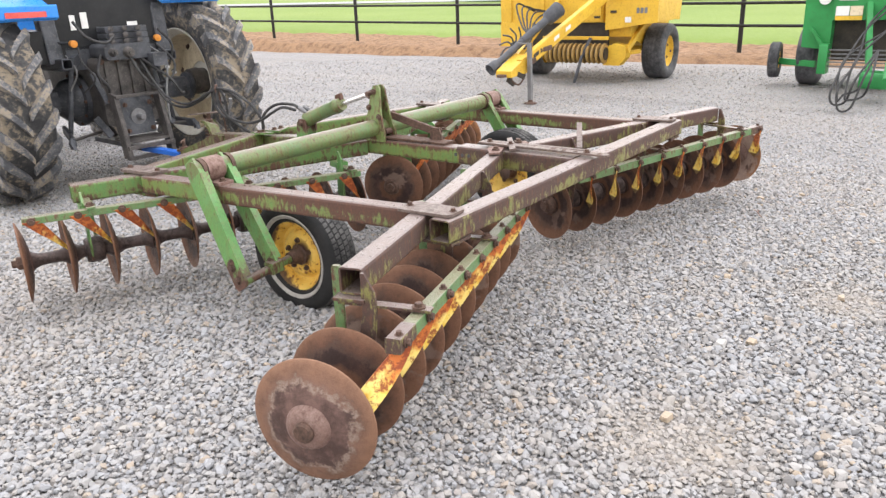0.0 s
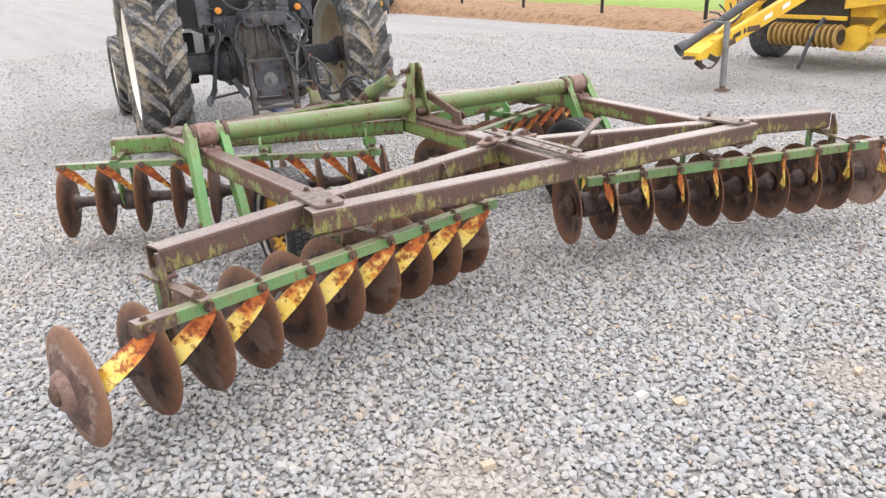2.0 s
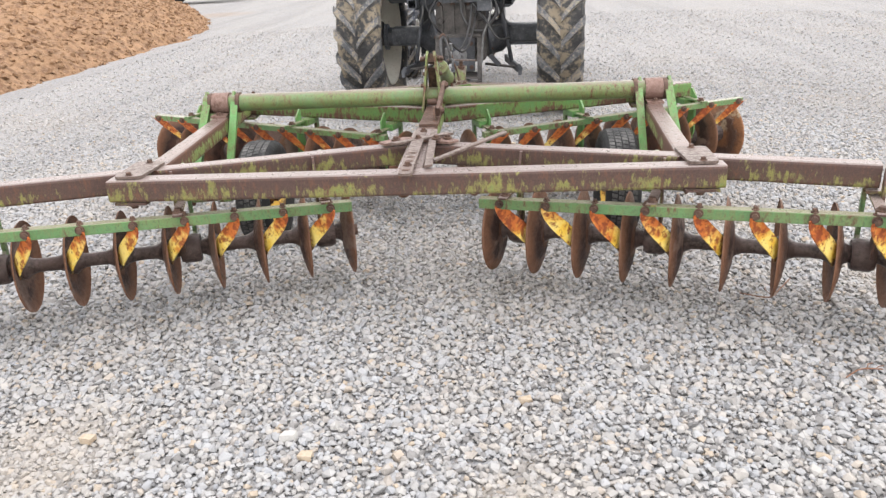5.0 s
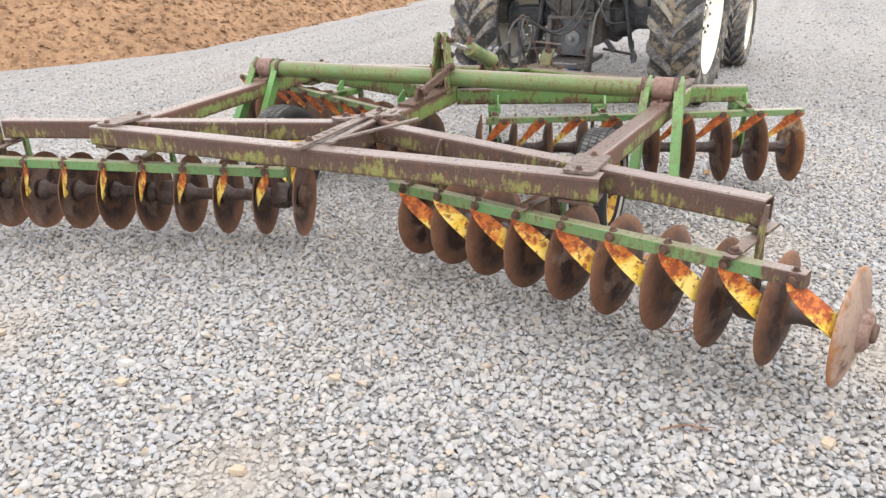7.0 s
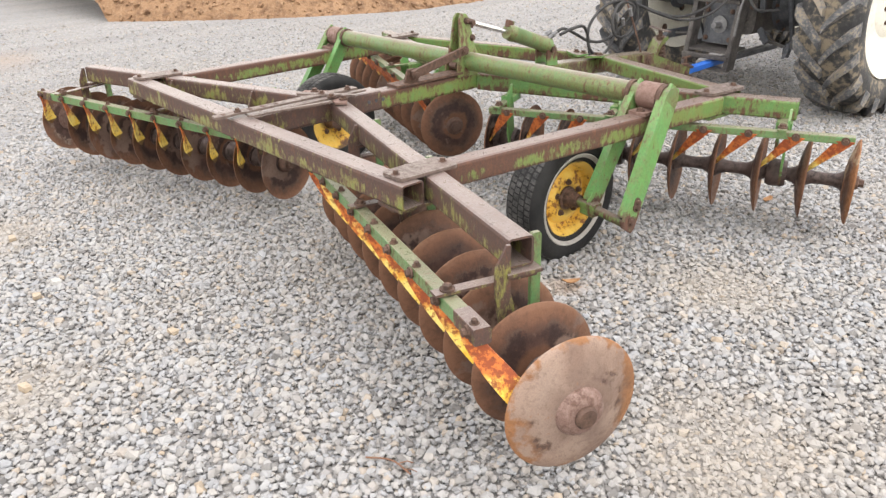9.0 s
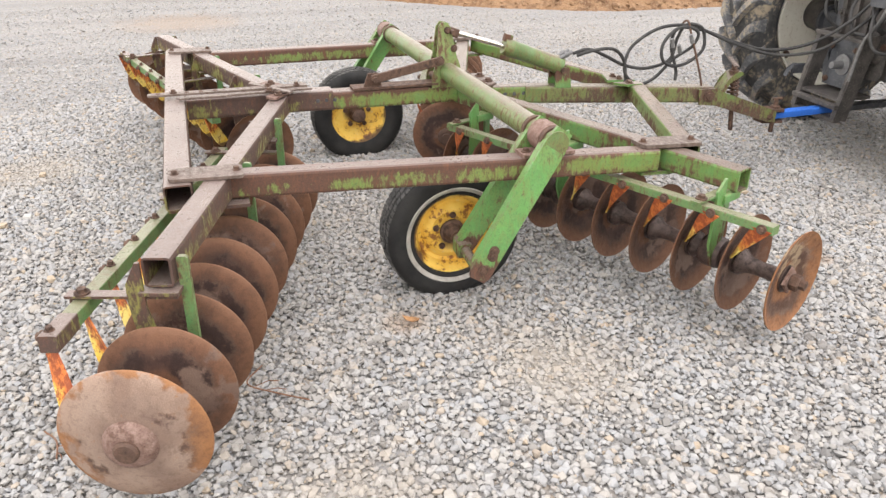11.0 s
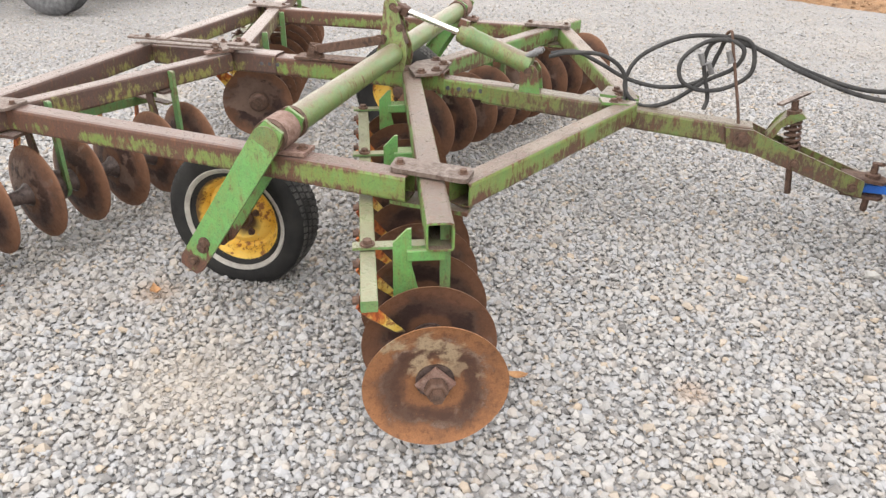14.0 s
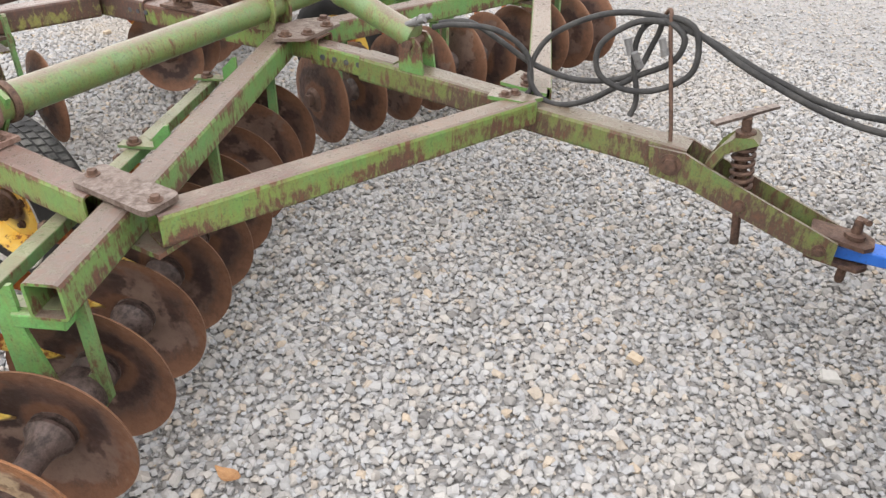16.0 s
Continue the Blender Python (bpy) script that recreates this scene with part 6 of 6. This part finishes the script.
# ---- the green baler ----
green = thing("green_baler", "glossy green baler with a small gauge wheel, parked on gravel", "baler", pose(9.9, -1.76, 0))
baler_wheel(green, Vector((0.0, 1.02, 0.47)), Vector((0, 1, 0)), 0.47, 0.32, 0.24, M_BYEL, "yellow wheel rim")
baler_wheel(green, Vector((0.0, -1.02, 0.47)), Vector((0, -1, 0)), 0.47, 0.32, 0.24, M_BYEL, "yellow wheel rim")
gw = baler_wheel(green, Vector((-0.35, 1.50, 0.41)), Vector((0.1, -1, 0)).normalized(), 0.28, 0.17, 0.14, M_BYEL, "yellow gauge wheel")
part("gauge_arm", beam(B(), (-0.35, 1.42, 0.44), (-0.50, 0.85, 0.42), 0.06, 0.10), M_BGREEN, green)
sheet_panel("body", [(-0.6, -0.9, 0.95), (-0.7, -0.9, 1.9), (0.9, -0.9, 2.0), (1.0, -0.9, 0.7), (0.1, -0.9, 0.55)], (0, 1.8, 0), M_BGREEN, green, "green steel bale chamber")
sheet_panel("front_column", [(-0.86, 1.02, 0.66), (-0.86, 0.62, 0.62), (-0.92, 0.62, 1.9), (-0.92, 1.02, 1.9)], (0.35, 0, 0), M_BGREEN, green, "green front column")
sheet_panel("front_sheet", [(-0.92, 0.62, 1.06), (-0.92, -0.9, 1.06), (-0.95, -0.9, 1.9), (-0.95, 0.62, 1.9)], (0.04, 0, 0), M_BGREEN, green)
# intake shade painted as a closed dark sheet
sheet_panel("throat", [(-0.66, -0.9, 0.45), (-0.66, 0.62, 0.45), (-0.66, 0.62, 1.06), (-0.66, -0.9, 1.06)], (0.04, 0, 0), M_BDARK, green, "dark intake opening")
sheet_panel("decal", [(-0.945, 0.58, 1.06), (-0.945, 0.22, 1.06), (-0.945, 0.22, 1.12), (-0.945, 0.58, 1.12)], (-0.004, 0, 0), M_BYEL, green, "yellow decal strip")
sheet_panel("decal", [(-0.945, 0.58, 1.125), (-0.945, 0.40, 1.125), (-0.945, 0.40, 1.26), (-0.945, 0.58, 1.26)], (-0.004, 0, 0), M_TAG, green, "white safety decal")
sheet_panel("decal", [(-0.945, 0.39, 1.125), (-0.945, 0.22, 1.125), (-0.945, 0.22, 1.26), (-0.945, 0.39, 1.26)], (-0.004, 0, 0), M_MUDRIM, green, "brown safety decal")
sheet_panel("decal", [(-0.952, 0.55, 1.34), (-0.952, 0.30, 1.34), (-0.952, 0.30, 1.44), (-0.952, 0.55, 1.44)], (-0.004, 0, 0), M_TAG, green, "pale decal")
part("dial", lathe(B(), (-0.94, 0.74, 1.37), (-2, 0.74, 1.37), [(0, 0.085), (0.02, 0.085), (0.024, 0.07), (0.025, 0.0)], 24), M_TAG, green, "round white indicator dial", smooth=30)
for k in range(5):
    part("pickup_slat", beam(B(), (-0.95, 0.60, 0.40 + 0.06 * k), (-0.95, -0.9, 0.40 + 0.06 * k), 0.03, 0.02), M_BSTEEL, green, "grey steel pickup slat")
boxed("pickup_end", -1.08, -0.80, 0.60, 0.72, 0.28, 0.72, M_BGREEN, green)
part("column_bracket", beam(B(), (-0.94, 0.86, 0.95), (-0.94, 0.66, 0.66), 0.05, 0.05), M_BGREEN, green)
part("tongue", beam(B(), (-0.9, -0.25, 1.15), (-2.55, -0.42, 0.42), 0.14, 0.16), M_BGREEN, green, "green tongue beam")
part("tongue_rail", beam(B(), (-0.9, 0.15, 1.35), (-1.9, -0.10, 0.40), 0.08, 0.10), M_BGREEN, green)
boxed("gearbox", -2.0, -1.6, -0.35, 0.0, 0.20, 0.42, M_BGREEN, green, "green gearbox", 0.05)
for k in range(4):
    d = 0.10 * math.sin(2.1 * k)
    part("baler_hose", pipe(B(), smooth_line([(-0.95, -0.1 - 0.12 * k, 1.3), (-1.5, 0.05 - 0.1 * k + d, 1.0), (-2.2, 0.02 + 0.05 * k + d, 0.62), (-2.85, 0.10 + d, 0.32 - 0.05 * k), (-3.0 + 0.1 * k, 0.05 + d, 0.06 + 0.05 * k), (-2.9 + 0.1 * k, -0.08 + d, 0.08 + 0.06 * k), (-2.8, -0.16 + d, 0.42), (-2.3, -0.22, 0.75)], 7), 0.014, 7), M_HOSE, green, smooth=50)

# ---- machines parked farther off ----


def parked_tractor(name, label, m, paint_, rim_mat, fr, rr, track):
    """A tractor seen far off: its front axle stands over the origin, its nose along local y."""
    t = thing(name, label, "tractor", m)
    for y, R, w, half in ((0.0, fr, fr * 0.55, track / 2), (-2.3, rr, rr * 0.5, track / 2 + 0.08)):
        for s in (1, -1):
            baler_wheel(t, Vector((s * half, y, R)), Vector((s, 0, 0)), R, w, R * 0.62, rim_mat, "pale wheel rim")
    boxed("axle", -track / 2 + 0.1, track / 2 - 0.1, -0.09, 0.09, fr - 0.08, fr + 0.10, rim_mat, t)
    boxed("rear_axle", -track / 2 + 0.1, track / 2 - 0.1, -2.42, -2.18, rr - 0.12, rr + 0.12, M_IRON, t)
    boxed("engine", -0.24, 0.24, -1.9, 0.3, fr + 0.05, fr + 0.55, M_IRON, t)
    boxed("hood", -0.34, 0.34, -1.5, 0.55, fr + 0.5, fr + 1.1, paint_, t, "painted engine hood", 0.07)
    boxed("cab_base", -0.5, 0.5, -2.7, -1.5, rr, rr + 0.6, paint_, t)
    for s in (1, -1):
        boxed("fender", min(s * 0.5, s * (track / 2 + 0.3)), max(s * 0.5, s * (track / 2 + 0.3)), -2.9, -1.7, rr * 2 + 0.04, rr * 2 + 0.12, paint_, t)
        boxed("step", min(s * 0.5, s * 0.62), max(s * 0.5, s * 0.62), -1.7, -1.4, 0.4, 0.95, M_IRON, t)
    return t


parked_tractor("parked_tractor", "old tractor with pale spoked front wheels, parked on gravel", pose(-4.74, -5.82, 0, 0, 0, 4), M_BSTEEL, M_CREAM, 0.50, 0.74, 1.58)
parked_tractor("green_tractor", "green tractor with yellow wheels, far across the yard", pose(11.2, 23.6, 0.0, 0, 0, 150), M_BGREEN, M_BYEL, 0.40, 0.72, 1.5)
trailer = thing("flat_trailer", "black flat trailer, far across the yard", "trailer", pose(-14.2, 30.0, 0, 0, 0, 8))
boxed("deck", -2.4, 2.3, -1.0, 1.0, 0.50, 0.72, M_FENCE, trailer, "black trailer deck", 0.03)
for s in (1, -1):
    for x in (-0.9, 0.0):
        baler_wheel(trailer, Vector((x, s * 1.12, 0.34)), Vector((0, s, 0)), 0.34, 0.2, 0.2, M_BSTEEL, "grey trailer wheel")
part("ramp", slab(B(), [(2.3, -0.9, 0.70), (2.3, 0.9, 0.70), (3.1, 0.9, 0.45), (3.1, -0.9, 0.45)], (0, 0, 0.06)), M_FENCE, trailer)
arm = thing("implement_arm", "black steel implement arm resting on the gravel", "implement", pose(-8.2, -6.1, 0))
part("arm_beam", beam(B(), (-1.3, -1.25, 0.34), (-0.12, -0.10, 0.14), 0.10, 0.12), M_FENCE, arm)
part("arm_foot", beam(B(), (-0.16, -0.14, 0.15), (0.06, 0.06, 0.075), 0.07, 0.07), M_FENCE, arm)
part("arm_pin", rod(B(), (-0.06, -0.02, 0.04), (-0.06, -0.02, 0.24), 0.03, seg=12), M_FENCE, arm)

# ---- small loose things on the gravel ----
M_TWIG = plain("dry_brown_stem", (0.24, 0.13, 0.085), (0.17, 0.09, 0.06), 0.8, 0, 40, (0.08, 0.05, 0.035), 0.5)
M_LEAF = plain("dry_orange_leaf", (0.42, 0.24, 0.12), (0.33, 0.18, 0.09), 0.8, 0, 60, (0.15, 0.08, 0.05), 0.5)
M_PALE = plain("white_limestone", (0.47, 0.46, 0.44), (0.41, 0.40, 0.385), 0.9, 0, 60, (0.36, 0.34, 0.32), 0.5)
M_TANROCK = plain("tan_sandstone", (0.44, 0.37, 0.285), (0.38, 0.30, 0.22), 0.9, 0, 60, (0.30, 0.22, 0.15), 0.5)
for pts in ([(1.62, -1.30), (1.74, -1.37), (1.83, -1.26), (1.92, -1.15)], [(1.80, -2.10), (1.88, -2.05), (1.97, -2.04)]):
    twig = thing("dry_twig", "thin dry reddish brown weed stem lying on the gravel", "twig", pose(pts[1][0], pts[1][1], 0), "twigs on the gravel")
    o = Vector((pts[1][0], pts[1][1], 0))
    part("stem", pipe(B(), smooth_line([Vector((x, y, 0.020 + 0.008 * (i % 2))) - o for i, (x, y) in enumerate(pts)], 5), 0.0032, 6), M_TWIG, twig)
    a, b = Vector((*pts[1], 0.024)) - o, Vector((*pts[2], 0.022)) - o
    side = Vector((a.y - b.y, b.x - a.x, 0.02)) * 0.45
    for k in (0.25, 0.65):
        p = a.lerp(b, k)
        part("side_shoot", pipe(B(), [p, p + side * (1 - k) + (b - a) * 0.25, p + side * 1.2 * (1 - k) + (b - a) * 0.5], 0.002, 5), M_TWIG, twig)
srng = random.Random(5)
for kind, mat_, label, r, spots in (
        ("leaf", M_LEAF, "curled dry orange-brown leaf on the gravel", 0.045, ((1.47, -0.61), (1.62, 1.07))),
        ("stone", M_PALE, "large white limestone piece among the gravel", 0.034, ((-0.40, -2.48), (0.34, 2.57))),
        ("stone", M_TANROCK, "tan sandstone piece among the grey gravel", 0.027, ((0.50, -2.86), (0.50, -2.24), (-0.31, -2.60), (0.56, 1.96), (-1.19, -2.50), (2.35, -1.95), (2.62, -2.2)))):
    for x, y in spots:
        bm = B()
        if kind == "leaf":
            rows = []
            for i in range(7):
                t = i / 6
                w = r * 0.55 * math.sin(math.pi * min(0.97, max(0.06, t)) ** 0.8)
                c = Vector((r * (2 * t - 1), 0, 0.018 + 0.5 * r * (2 * t - 1) ** 2))
                rows.append([c + Vector((0, -w, w * 0.5)), c, c + Vector((0, w, w * 0.7)), c + Vector((0, w, w * 0.7 - 0.0015)), c - UP * 0.0015, c + Vector((0, -w, w * 0.5 - 0.0015))])
            loft(bm, rows)
        else:
            for i in (-1, 1):
                for j in (-1, 1):
                    for k in (-1, 1):
                        bm.verts.new((i * r * srng.uniform(0.6, 1.1), j * r * srng.uniform(0.45, 0.8), 0.012 + k * r * srng.uniform(0.25, 0.5)))
            bmesh.ops.convex_hull(bm, input=bm.verts)
        ob = part(kind, bm, mat_)
        ob.matrix_world = pose(x, y, 0, 0, 0, srng.uniform(0, 360))
        tagged(ob, label, kind, "loose " + ("leaves" if kind == "leaf" else "stones") + " on the gravel")

# ---- gravel ----
def inner(x, y):
    return ((x - 0.2) / 4.2) ** 2 + ((y + 0.1) / 4.3) ** 2 < 1


def outer(x, y):
    """Loose stones thin out towards the packed yard."""
    d = np.sqrt(((x - 0.4) / 4.2) ** 2 + ((y - 0.1) / 4.3) ** 2)
    keep = np.random.default_rng(12).uniform(0, 1, len(x)) < np.clip(1.35 - 0.62 * d, 0.10, 0.75)
    return ~inner(x, y) & keep & (((x - 0.6) / 8.2) ** 2 + ((y - 0.6) / 8.2) ** 2 < 1) & (x > -6.6 - 0.33 * np.maximum(0, 5.6 - y) ** 1.55)


def far(x, y):
    keep = np.random.default_rng(13).uniform(0, 1, len(x)) < 0.30
    return keep & (((x - 0.6) / 8.2) ** 2 + ((y - 0.6) / 8.2) ** 2 > 1) & (((x - 1.0) / 12.5) ** 2 + ((y - 3.0) / 13.5) ** 2 < 1) & (x > -6.5 - 0.33 * np.maximum(0, 5.6 - y) ** 1.55) & (x < 12)


stones("gravel", ((-4.3, 4.5, -4.5, 4.2), inner), 0.0250, 0.0196, 10, 1, "loose grey and tan crushed limestone", 0.001, 0.34)
stones("gravel_chips", ((-4.3, 4.5, -4.5, 4.2), inner), 0.029, 0.0115, 6, 3, "small grey limestone chips between the stones", 0.001)
stones("gravel_outer", ((-8.6, 12.5, -8.5, 9.5), outer), 0.034, 0.0180, 6, 2, "loose grey crushed limestone farther out", 0.006, 0.26)
stones("gravel_far", ((-13, 13, -12, 17), far), 0.06, 0.023, 6, 4, "scattered grey stones on the packed far side of the yard", 0.006, 0.2)


def on_bank(x, y):
    edge = np.array([bank_edge(b) for b in y])
    return (x < edge - 0.05) & (x > edge - 7.0)


stones("clay_clods", ((-19, -6.4, 1.3, 22), on_bank), 0.125, 0.058, 8, 6, "loose orange clay clods lying on the bank", 0.0, 0.5, M_DIRT, bank_height, "clods")
